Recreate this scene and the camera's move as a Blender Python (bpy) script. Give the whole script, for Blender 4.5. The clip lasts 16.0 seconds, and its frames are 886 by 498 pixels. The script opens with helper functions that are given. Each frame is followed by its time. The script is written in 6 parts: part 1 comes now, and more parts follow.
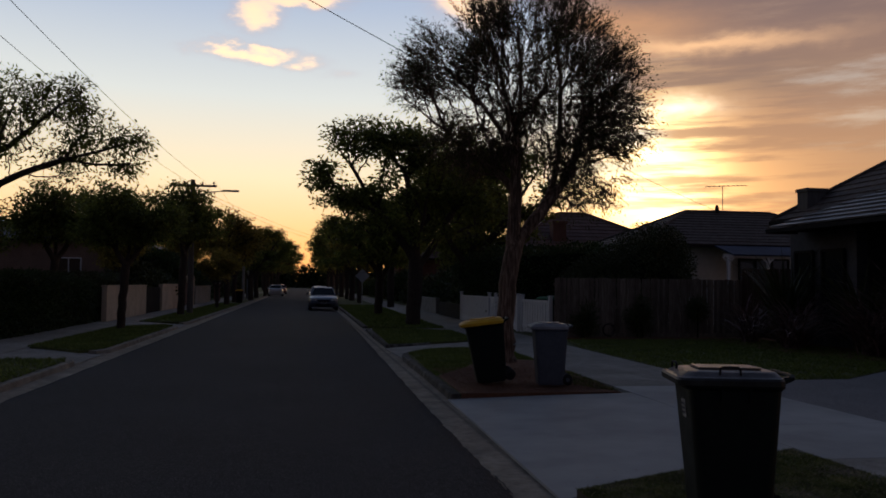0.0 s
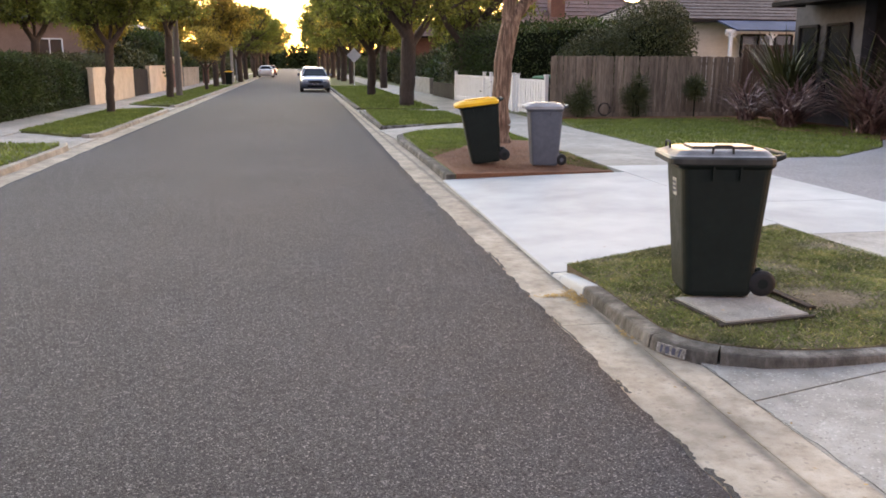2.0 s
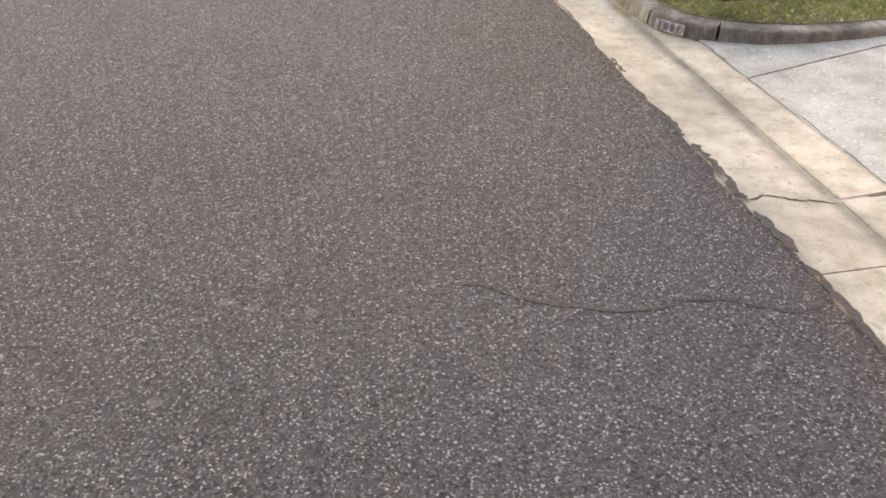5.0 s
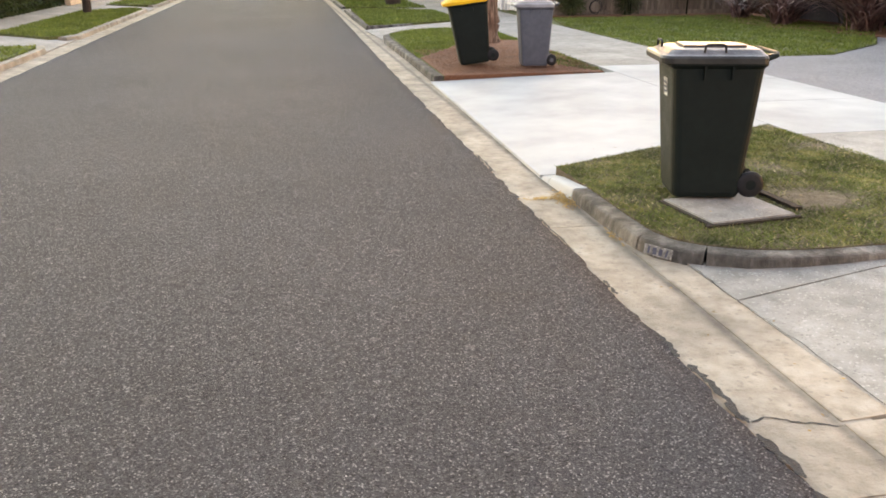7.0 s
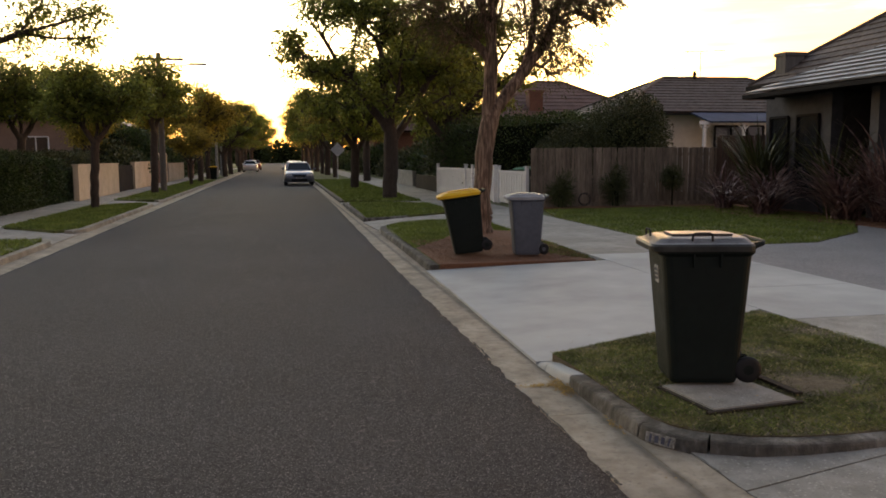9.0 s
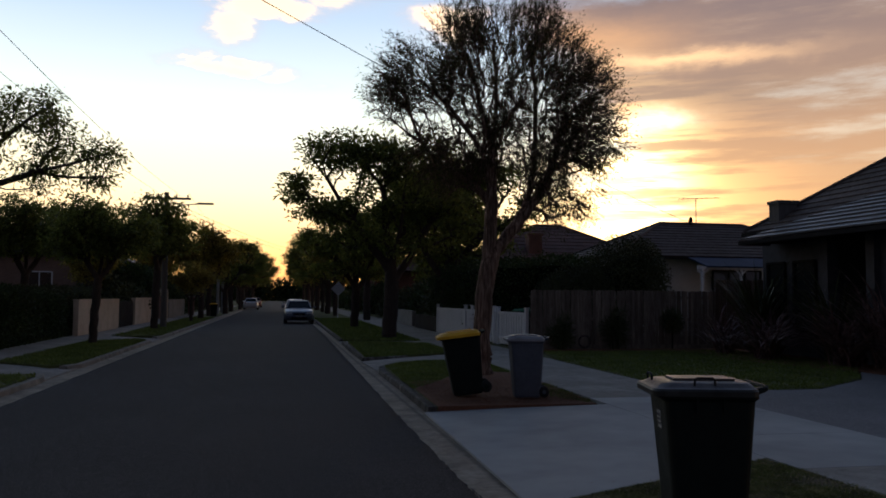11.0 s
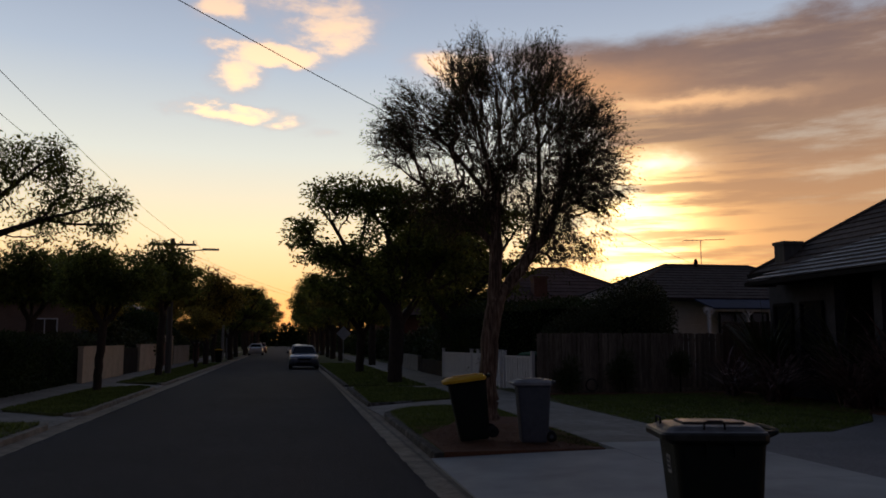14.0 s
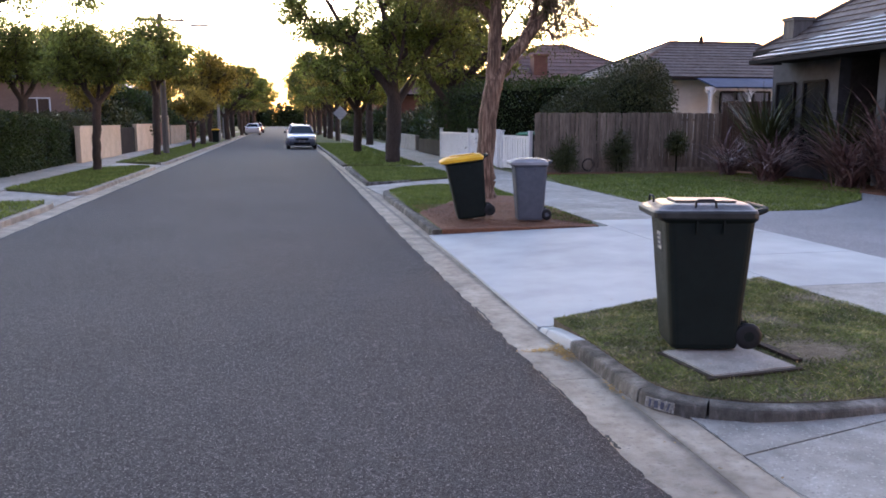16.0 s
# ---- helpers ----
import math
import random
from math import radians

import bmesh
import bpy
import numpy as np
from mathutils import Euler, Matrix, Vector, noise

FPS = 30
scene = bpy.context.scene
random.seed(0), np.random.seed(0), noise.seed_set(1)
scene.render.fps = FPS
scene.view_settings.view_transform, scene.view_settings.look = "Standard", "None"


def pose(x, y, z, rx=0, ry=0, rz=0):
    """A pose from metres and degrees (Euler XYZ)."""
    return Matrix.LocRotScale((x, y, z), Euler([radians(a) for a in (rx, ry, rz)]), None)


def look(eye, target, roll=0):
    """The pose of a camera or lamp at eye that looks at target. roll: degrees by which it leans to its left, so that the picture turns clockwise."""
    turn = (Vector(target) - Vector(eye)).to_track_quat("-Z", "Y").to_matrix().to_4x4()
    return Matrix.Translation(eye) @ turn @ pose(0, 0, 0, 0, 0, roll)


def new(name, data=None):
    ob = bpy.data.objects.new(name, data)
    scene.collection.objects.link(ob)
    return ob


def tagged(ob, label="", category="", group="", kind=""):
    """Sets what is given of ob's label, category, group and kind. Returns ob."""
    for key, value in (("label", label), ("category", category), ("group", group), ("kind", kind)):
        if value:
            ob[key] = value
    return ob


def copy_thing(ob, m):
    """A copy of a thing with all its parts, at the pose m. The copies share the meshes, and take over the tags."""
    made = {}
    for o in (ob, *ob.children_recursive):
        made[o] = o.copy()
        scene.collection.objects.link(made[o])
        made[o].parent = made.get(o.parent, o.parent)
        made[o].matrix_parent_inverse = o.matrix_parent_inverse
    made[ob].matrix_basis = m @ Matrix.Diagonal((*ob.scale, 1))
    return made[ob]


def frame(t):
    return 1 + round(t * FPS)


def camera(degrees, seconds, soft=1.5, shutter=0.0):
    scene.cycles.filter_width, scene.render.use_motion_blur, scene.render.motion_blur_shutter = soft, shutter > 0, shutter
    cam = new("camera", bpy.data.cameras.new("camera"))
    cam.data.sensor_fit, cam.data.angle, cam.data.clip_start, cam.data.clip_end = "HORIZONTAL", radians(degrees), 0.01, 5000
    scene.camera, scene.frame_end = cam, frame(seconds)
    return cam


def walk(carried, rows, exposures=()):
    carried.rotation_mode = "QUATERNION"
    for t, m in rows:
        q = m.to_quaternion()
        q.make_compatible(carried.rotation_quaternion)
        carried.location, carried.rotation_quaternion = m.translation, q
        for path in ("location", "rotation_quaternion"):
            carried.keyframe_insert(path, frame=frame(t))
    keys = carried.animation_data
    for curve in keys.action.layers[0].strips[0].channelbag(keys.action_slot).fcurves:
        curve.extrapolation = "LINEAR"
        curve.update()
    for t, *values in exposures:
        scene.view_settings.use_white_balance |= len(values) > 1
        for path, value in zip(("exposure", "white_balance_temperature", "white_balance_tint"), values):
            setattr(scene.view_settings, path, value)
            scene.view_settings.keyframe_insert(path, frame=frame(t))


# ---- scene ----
FOV = 56.83
EYE = (0.0, 0.0, 1.70)
# seconds, turn to the left, tilt up, roll
TURNS = [
    (0.0, -9.61, 2.50, 0.68),
    (0.5, -10.07, -2.13, 0.50),
    (1.0, -10.33, -5.79, 0.14),
    (1.5, -10.55, -9.25, 0.22),
    (2.0, -10.11, -12.72, 0.24),
    (2.5, -9.89, -16.68, 0.28),
    (3.0, -10.04, -20.45, 0.06),
    (3.5, -10.25, -23.97, -0.18),
    (4.0, -10.31, -27.96, -0.52),
    (4.2, -10.34, -30.17, -0.59),
    (4.5, -10.40, -32.60, -0.60),
    (4.9, -10.50, -34.50, -0.55),
    (5.3, -10.60, -34.90, -0.45),
    (5.7, -10.75, -33.60, -0.35),
    (6.0, -10.85, -31.20, -0.28),
    (6.3, -10.88, -28.03, -0.20),
    (6.5, -11.07, -25.59, 0.04),
    (7.0, -10.91, -19.45, -0.05),
    (7.5, -11.00, -14.65, -0.14),
    (8.0, -11.16, -11.56, -0.14),
    (8.5, -11.14, -9.04, -0.15),
    (8.7, -11.25, -7.91, -0.35),
    (9.4, -11.25, -4.60, -0.25),
    (10.1, -11.28, -1.20, 0.10),
    (10.8, -11.28, 2.20, 0.33),
    (11.0, -11.27, 3.39, 0.44),
    (11.5, -11.16, 7.63, 0.46),
    (12.0, -10.88, 11.90, 0.33),
    (12.5, -10.54, 13.59, 0.52),
    (13.0, -10.57, 13.68, 0.58),
    (13.5, -10.85, 11.39, 0.24),
    (14.0, -10.91, 6.45, -0.01),
    (14.5, -10.79, 2.04, -0.05),
    (15.0, -11.03, -1.93, -0.00),
    (15.5, -11.03, -5.88, 0.05),
    (16.0, -11.07, -8.86, 0.00),
]
cam = camera(FOV, 16.0, soft=1.75)
PATH = [(t, Matrix.Translation(EYE) @ pose(0, 0, 0, 90 + up, 0, turn) @ pose(0, 0, 0, 0, 0, roll)) for t, turn, up, roll in TURNS]
# seconds, stops, kelvin, tint
EXPOSURES = [
    (0.0, -0.75, 5750, 19), (0.5, -0.25, 5500, 23), (1.0, 1.25, 5800, 27), (1.5, 3.12, 5900, 22), (2.0, 3.68, 7250, 14), (2.5, 3.88, 7650, 11),
    (3.0, 3.95, 8000, 10), (3.5, 4.0, 8000, 10), (4.2, 4.07, 8000, 10), (6.5, 4.32, 8050, 9), (7.0, 3.97, 8150, 9), (7.5, 3.98, 8350, 9),
    (8.0, 3.66, 8350, 9), (8.5, 2.94, 8450, 9), (8.7, 2.6, 8300, 10), (11.0, -0.22, 5550, 12), (11.5, -0.72, 5900, 13), (12.0, -1.1, 6200, 14), (13.0, -1.05, 6300, 15),
    (13.5, -0.78, 6350, 15), (14.0, -0.72, 6050, 17), (14.5, -0.66, 5400, 15), (15.0, -0.05, 5350, 17), (15.5, 1.4, 5450, 23), (16.0, 3.15, 5750, 18),
]
walk(cam, PATH, EXPOSURES)

# ---------------------------------------------------------------- light
SUN_TURN, SUN_UP = 24.4, 4.5   # degrees to the right of the street, degrees up


def make_world():
    w = bpy.data.worlds.new("dusk_sky")
    scene.world = w
    w.use_nodes = True
    nt = w.node_tree
    nt.nodes.clear()
    N, L = nt.nodes.new, nt.links.new

    def val(v):
        n = N("ShaderNodeValue")
        n.outputs[0].default_value = v
        return n.outputs[0]

    def m(op, a, b=None, c=None, clamp=False):
        n = N("ShaderNodeMath")
        n.operation, n.use_clamp = op, clamp
        for i, x in enumerate((a, b, c)):
            if x is None:
                continue
            if isinstance(x, (int, float)):
                n.inputs[i].default_value = x
            else:
                L(x, n.inputs[i])
        return n.outputs[0]

    def mixc(f, a, b, mode="MIX"):
        n = N("ShaderNodeMix")
        n.data_type, n.blend_type = "RGBA", mode
        for s, x in ((n.inputs[0], f), (n.inputs[6], a), (n.inputs[7], b)):
            if isinstance(x, (int, float)):
                s.default_value = x
            elif isinstance(x, tuple):
                s.default_value = (*x, 1)
            else:
                L(x, s)
        return n.outputs[2]

    def ramp(f, stops):
        n = N("ShaderNodeValToRGB")
        while len(n.color_ramp.elements) < len(stops):
            n.color_ramp.elements.new(0.5)
        for e, (p, c) in zip(n.color_ramp.elements, stops):
            e.position, e.color = p, (*c, 1)
        L(f, n.inputs[0])
        return n.outputs[0]

    def smooth(x, lo, hi):
        n = N("ShaderNodeMapRange")
        n.interpolation_type = "SMOOTHSTEP"
        L(x, n.inputs[0])
        n.inputs[1].default_value, n.inputs[2].default_value = lo, hi
        return n.outputs[0]

    def noise_of(az_s, el_s, scale, detail=5, rough=0.55, off=0.0):
        c = N("ShaderNodeCombineXYZ")
        L(m("MULTIPLY", az, az_s), c.inputs[0])
        L(m("MULTIPLY", el, el_s), c.inputs[1])
        c.inputs[2].default_value = off
        n = N("ShaderNodeTexNoise")
        n.inputs["Scale"].default_value, n.inputs["Detail"].default_value, n.inputs["Roughness"].default_value = scale, detail, rough
        L(c.outputs[0], n.inputs["Vector"])
        return n.outputs[0]

    tc = N("ShaderNodeTexCoord")
    sep = N("ShaderNodeSeparateXYZ")
    L(tc.outputs["Generated"], sep.inputs[0])
    x, y, z = sep.outputs
    az = m("MULTIPLY", m("ARCTAN2", x, y), 57.2958)
    el = m("MULTIPLY", m("ARCSINE", z), 57.2958)

    # clear sky at sunset under thin haze
    sky = N("ShaderNodeTexSky")
    sky.sky_type, sky.sun_disc = "NISHITA", False
    sky.sun_elevation, sky.sun_rotation = radians(SUN_UP), radians(SUN_TURN)
    sky.air_density, sky.dust_density, sky.ozone_density = 1.0, 1.5, 2.0
    clear = mixc(1.0, sky.outputs[0], (0.055, 0.055, 0.055), "MULTIPLY")
    haze = ramp(m("DIVIDE", el, 90.0, clamp=True), [
        (0.0, (2.3, 0.85, 0.17)), (0.03, (2.35, 1.28, 0.36)), (0.08, (2.05, 1.60, 0.84)), (0.14, (1.48, 1.47, 1.16)),
        (0.21, (0.88, 1.00, 1.06)), (0.30, (0.46, 0.55, 0.71)), (0.43, (0.15, 0.21, 0.32)), (0.62, (0.055, 0.080, 0.125)), (1.0, (0.034, 0.050, 0.082))])
    away = smooth(m("ABSOLUTE", m("SUBTRACT", az, SUN_TURN)), 45, 125)
    east = ramp(m("DIVIDE", el, 90.0, clamp=True), [(0.0, (0.12, 0.105, 0.125)), (0.12, (0.14, 0.12, 0.145)), (0.3, (0.085, 0.095, 0.135)), (1.0, (0.034, 0.050, 0.082))])
    haze = mixc(away, haze, east)
    base = mixc(0.92, clear, haze)

    # glow round the hidden sun
    def blob(a, e, ra, re, warp=None):
        da = m("DIVIDE", m("SUBTRACT", az if warp is None else warp[0], a), ra)
        de = m("DIVIDE", m("SUBTRACT", el if warp is None else warp[1], e), re)
        return m("EXPONENT", m("MULTIPLY", m("ADD", m("MULTIPLY", da, da), m("MULTIPLY", de, de)), -1.0))

    glow = blob(SUN_TURN, SUN_UP + 1, 7.5, 6.0)
    core = blob(SUN_TURN + 0.3, SUN_UP + 2.2, 3.0, 4.2)

    # small lit clouds high over the street
    fine = noise_of(0.10, 0.24, 2.2, 7, 0.62, 3.0)
    wisps = None
    torn = (m("ADD", az, m("MULTIPLY", m("SUBTRACT", noise_of(0.25, 0.45, 1.0, 5, 0.6, 11.0), 0.5), 4.5)), m("ADD", el, m("MULTIPLY", m("SUBTRACT", noise_of(0.22, 0.5, 1.0, 5, 0.6, 17.0), 0.5), 2.2)))
    for a, e, ra, re, k in ((-2.4, 28.2, 2.5, 1.2, 1.0), (9.3, 29.6, 4.0, 1.7, 0.9), (12.2, 27.9, 3.6, 1.6, 0.9), (17.0, 28.6, 6.0, 2.0, 0.5), (-4.8, 22.1, 2.2, 0.9, 0.95), (1.2, 22.7, 5.6, 1.3, 0.65), (2.6, 21.2, 3.6, 1.7, 0.85),
                            (-1.2, 19.4, 3.6, 0.8, 1.3), (-3.6, 17.9, 1.8, 1.6, 0.7), (-4.7, 15.5, 3.4, 0.6, 1.3), (-0.2, 15.0, 2.2, 0.6, 0.65), (1.9, 14.3, 1.6, 0.5, 0.5), (-4.2, 19.9, 2.0, 0.6, 0.8), (11.6, 18.9, 3.4, 1.6, 0.9)):
        b = m("MULTIPLY", blob(a, e, ra, re, torn), k)
        wisps = b if wisps is None else m("MAXIMUM", wisps, b)
    wisp = smooth(m("MULTIPLY", wisps, m("ADD", -0.62, m("MULTIPLY", fine, 3.2))), 0.05, 1.05)
    wisp_col = mixc(smooth(el, 14, 30), (2.7, 1.75, 0.86), (1.15, 0.84, 0.66))
    wisp_col = mixc(smooth(wisp, 0.15, 0.75), (1.0, 0.80, 0.72), wisp_col)
    base = mixc(m("MULTIPLY", wisp, 0.92), base, wisp_col)

    # the large deck of cloud beside the sun
    big = noise_of(0.040, 0.11, 2.0, 8, 0.62, 7.0)
    streak = noise_of(0.045, 0.24, 2.0, 7, 0.6, 1.5)
    rim = m("SUBTRACT", m("ADD", 20.3, m("MULTIPLY", m("SUBTRACT", az, 19.0), 0.10)), el)
    side = m("MULTIPLY", m("SUBTRACT", az, m("ADD", 17.0, m("MULTIPLY", m("SUBTRACT", 18.0, el), 0.62))), 0.55)
    edge = m("MINIMUM", m("MINIMUM", rim, side), m("MULTIPLY", m("SUBTRACT", el, 1.5), 0.9))
    deck = smooth(m("ADD", edge, m("MULTIPLY", m("SUBTRACT", big, 0.5), 7.0)), -0.4, 2.0)
    deck = m("MULTIPLY", deck, smooth(az, 150, 90))
    deck = m("MULTIPLY", deck, m("SUBTRACT", 1.0, m("MULTIPLY", smooth(streak, 0.55, 0.75), 0.30)))
    deck_col = mixc(smooth(el, 3, 21), (1.08, 0.52, 0.19), (0.33, 0.205, 0.155))
    deck_col = mixc(m("MULTIPLY", blob(21, 17.4, 6, 1.5, torn), 0.75), deck_col, (1.25, 0.60, 0.21))
    deck_col = mixc(m("MULTIPLY", blob(27, 15.9, 7, 0.55, torn), 0.9), deck_col, (1.9, 1.05, 0.42))
    deck_col = mixc(m("MULTIPLY", blob(32, 13.6, 9, 1.4, torn), 0.6), deck_col, (0.42, 0.25, 0.15))
    deck_col = mixc(m("MULTIPLY", blob(25.6, 12.0, 2.2, 0.5, torn), 0.95), deck_col, (2.6, 2.0, 1.2))
    deck_col = mixc(m("MULTIPLY", smooth(streak, 0.45, 0.7), 0.4), deck_col, (0.85, 0.50, 0.25))
    high = smooth(m("ADD", blob(40, 27.5, 11, 2.4, torn), m("MULTIPLY", m("SUBTRACT", big, 0.5), 1.6)), 0.35, 0.9)
    base = mixc(m("MULTIPLY", high, 0.8), base, (0.27, 0.25, 0.29))
    base = mixc(m("MULTIPLY", deck, 0.93), base, deck_col)
    gl = mixc(1.0, (1.9, 0.95, 0.22), glow, "MULTIPLY")
    thin_bars = noise_of(0.045, 0.50, 2.0, 6, 0.6, 4.2)
    bars = m("ADD", 0.16, m("MULTIPLY", smooth(thin_bars, 0.40, 0.60), 1.05))
    base = mixc(m("MULTIPLY", bars, 0.9), base, gl, "ADD")
    co = mixc(1.0, (5.0, 3.4, 1.2), core, "MULTIPLY")
    base = mixc(bars, base, co, "ADD")
    ground = mixc(smooth(el, -1.5, 0.0), (0.05, 0.045, 0.04), base)
    bg = N("ShaderNodeBackground")
    L(ground, bg.inputs[0])
    bg.inputs[1].default_value = 1.0
    out = N("ShaderNodeOutputWorld")
    L(bg.outputs[0], out.inputs[0])


make_world()
sun = new("sun", bpy.data.lights.new("sun", "SUN"))
sun.data.energy, sun.data.angle, sun.data.color = 0.2, radians(14), (1.0, 0.62, 0.32)
sun.matrix_world = look((20 * math.sin(radians(SUN_TURN)), 20 * math.cos(radians(SUN_TURN)), 20 * math.tan(radians(SUN_UP))), (0, 0, 0))


# ---------------------------------------------------------------- materials
def material(name, cols, scale=5.0, rough=0.8, metal=0.0, bump=0.2, bump_scale=None, detail=6, speck=None, vary=0.0, stretch=None, stain=0.25, stain_scale=0.7, islands=0.0, spec=0.3, coat=0.0, thin=0.0, line=None):
    """cols: dark to light tones of the surface. speck: (scale, colour, amount, threshold). vary: change from piece to piece."""
    mt = bpy.data.materials.new(name)
    mt.use_nodes = True
    nt = mt.node_tree
    N, L = nt.nodes.new, nt.links.new
    b = nt.nodes["Principled BSDF"]
    b.inputs["Roughness"].default_value, b.inputs["Metallic"].default_value = rough, metal
    b.inputs["Specular IOR Level"].default_value = spec
    b.inputs["Coat Weight"].default_value = coat
    tc = N("ShaderNodeTexCoord")
    mp = N("ShaderNodeMapping")
    if stretch:
        mp.inputs["Scale"].default_value = stretch
    geo = N("ShaderNodeNewGeometry")
    L(geo.outputs["Position"], mp.inputs[0])

    def noise_at(sc, det=detail, rg=0.6):
        n = N("ShaderNodeTexNoise")
        n.inputs["Scale"].default_value, n.inputs["Detail"].default_value, n.inputs["Roughness"].default_value = sc, det, rg
        L(mp.outputs[0], n.inputs["Vector"])
        return n.outputs[0]

    def mix(f, a, c, mode="MIX"):
        n = N("ShaderNodeMix")
        n.data_type, n.blend_type = "RGBA", mode
        for s, x in ((n.inputs[0], f), (n.inputs[6], a), (n.inputs[7], c)):
            if isinstance(x, (int, float)):
                s.default_value = x
            elif isinstance(x, tuple):
                s.default_value = (*x, 1)
            else:
                L(x, s)
        return n.outputs[2]

    fine = noise_at(scale)
    r = N("ShaderNodeValToRGB")
    while len(r.color_ramp.elements) < len(cols):
        r.color_ramp.elements.new(0.5)
    for i, (e, c) in enumerate(zip(r.color_ramp.elements, cols)):
        e.position, e.color = 0.28 + 0.44 * i / max(1, len(cols) - 1), (*c, 1)
    L(fine, r.inputs[0])
    col = r.outputs[0]
    if stain:
        st = N("ShaderNodeMapRange")
        L(noise_at(stain_scale, 4), st.inputs[0])
        st.inputs[1].default_value, st.inputs[2].default_value = 0.35, 0.7
        st.inputs[3].default_value, st.inputs[4].default_value = 1 - stain, 1 + stain * 0.5
        sc = N("ShaderNodeVectorMath")
        sc.operation = "SCALE"
        L(col, sc.inputs[0])
        L(st.outputs[0], sc.inputs[3])
        col = sc.outputs[0]
    if speck:
        for sp_scale, sp_col, amount, thr in speck:
            v = N("ShaderNodeTexVoronoi")
            v.inputs["Scale"].default_value = sp_scale
            L(geo.outputs["Position"], v.inputs["Vector"])
            sepc = N("ShaderNodeSeparateColor")
            L(v.outputs["Color"], sepc.inputs[0])
            mr = N("ShaderNodeMapRange")
            L(sepc.outputs[0], mr.inputs[0])
            mr.inputs[1].default_value, mr.inputs[2].default_value = thr, thr + 0.05
            mm = N("ShaderNodeMath")
            mm.operation = "MULTIPLY"
            L(mr.outputs[0], mm.inputs[0])
            mm.inputs[1].default_value = amount
            col = mix(mm.outputs[0], col, sp_col)
    if vary or islands:
        info = N("ShaderNodeObjectInfo")
        src = geo.outputs["Random Per Island"] if islands else info.outputs["Random"]
        mr = N("ShaderNodeMapRange")
        L(src, mr.inputs[0])
        k = islands or vary
        mr.inputs[3].default_value, mr.inputs[4].default_value = 1 - k, 1 + k
        sc = N("ShaderNodeVectorMath")
        sc.operation = "SCALE"
        L(col, sc.inputs[0])
        L(mr.outputs[0], sc.inputs[3])
        col = sc.outputs[0]
    if line:        # a grimy line left by running water, at x = line[0]
        sx = N("ShaderNodeSeparateXYZ")
        L(geo.outputs["Position"], sx.inputs[0])

        def mth(op, a_, b_):
            n = N("ShaderNodeMath")
            n.operation = op
            for i_, v_ in enumerate((a_, b_)):
                if isinstance(v_, (int, float)):
                    n.inputs[i_].default_value = v_
                else:
                    L(v_, n.inputs[i_])
            return n.outputs[0]
        d_ = mth("DIVIDE", mth("SUBTRACT", mth("ADD", sx.outputs[0], mth("MULTIPLY", noise_at(1.5, 3), 0.05)), line[0] + 0.025), line[1])
        g_ = mth("POWER", 2.718, mth("MULTIPLY", mth("MULTIPLY", d_, d_), -1.0))
        k_ = mth("MULTIPLY", g_, mth("ADD", mth("MULTIPLY", noise_at(5, 4), 1.0), 0.1))
        col = mix(mth("MULTIPLY", k_, line[2]), col, (0.07, 0.06, 0.05))
    L(col, b.inputs["Base Color"])
    if bump:
        bn = N("ShaderNodeBump")
        bn.inputs["Strength"].default_value = bump
        bn.inputs["Distance"].default_value = 0.02
        L(noise_at(bump_scale or scale * 2, 4), bn.inputs["Height"])
        L(bn.outputs[0], b.inputs["Normal"])
    rr = N("ShaderNodeMapRange")
    L(noise_at(max(0.8, scale * 0.3), 3), rr.inputs[0])
    rr.inputs[3].default_value, rr.inputs[4].default_value = max(0.05, rough - 0.12), min(1.0, rough + 0.12)
    L(rr.outputs[0], b.inputs["Roughness"])
    if thin:
        tr, mx = N("ShaderNodeBsdfTranslucent"), N("ShaderNodeMixShader")
        L(col, tr.inputs[0])
        mx.inputs[0].default_value = thin
        L(b.outputs[0], mx.inputs[1])
        L(tr.outputs[0], mx.inputs[2])
        L(mx.outputs[0], nt.nodes["Material Output"].inputs[0])
    return mt


M = {}
M["asphalt"] = material("asphalt", [(0.0254, 0.0256, 0.0284), (0.0432, 0.0436, 0.0482), (0.060, 0.0606, 0.0658)], 60, 0.86, bump=0.9, bump_scale=120, spec=0.18, stain=0.22, stain_scale=0.35,
                        speck=[(165, (0.36, 0.355, 0.35), 0.52, 0.91), (100, (0.012, 0.012, 0.013), 0.7, 0.80), (160, (0.13, 0.125, 0.128), 0.45, 0.78), (26, (0.34, 0.32, 0.30), 0.8, 0.993)])
M["tar"] = material("tar", [(0.014, 0.013, 0.013), (0.03, 0.028, 0.027)], 40, 0.7, bump=0.6)
M["gutter"] = material("gutter_concrete", [(0.215, 0.18, 0.135), (0.31, 0.265, 0.205), (0.37, 0.325, 0.26)], 9, 0.88, line=(2.03, 0.035, 1.1), bump=0.4, bump_scale=60, stain=0.35, stain_scale=1.6, speck=[(55, (0.16, 0.14, 0.11), 0.5, 0.93)], vary=0.06)
M["kerb"] = material("weathered_kerb_concrete", [(0.034, 0.031, 0.026), (0.092, 0.085, 0.072), (0.215, 0.20, 0.178)], 8, 0.9, bump=0.8, bump_scale=45, stain=0.55, stain_scale=3.5, stretch=(1, 1, 0.5), speck=[(70, (0.06, 0.06, 0.05), 0.6, 0.9)], vary=0.12)
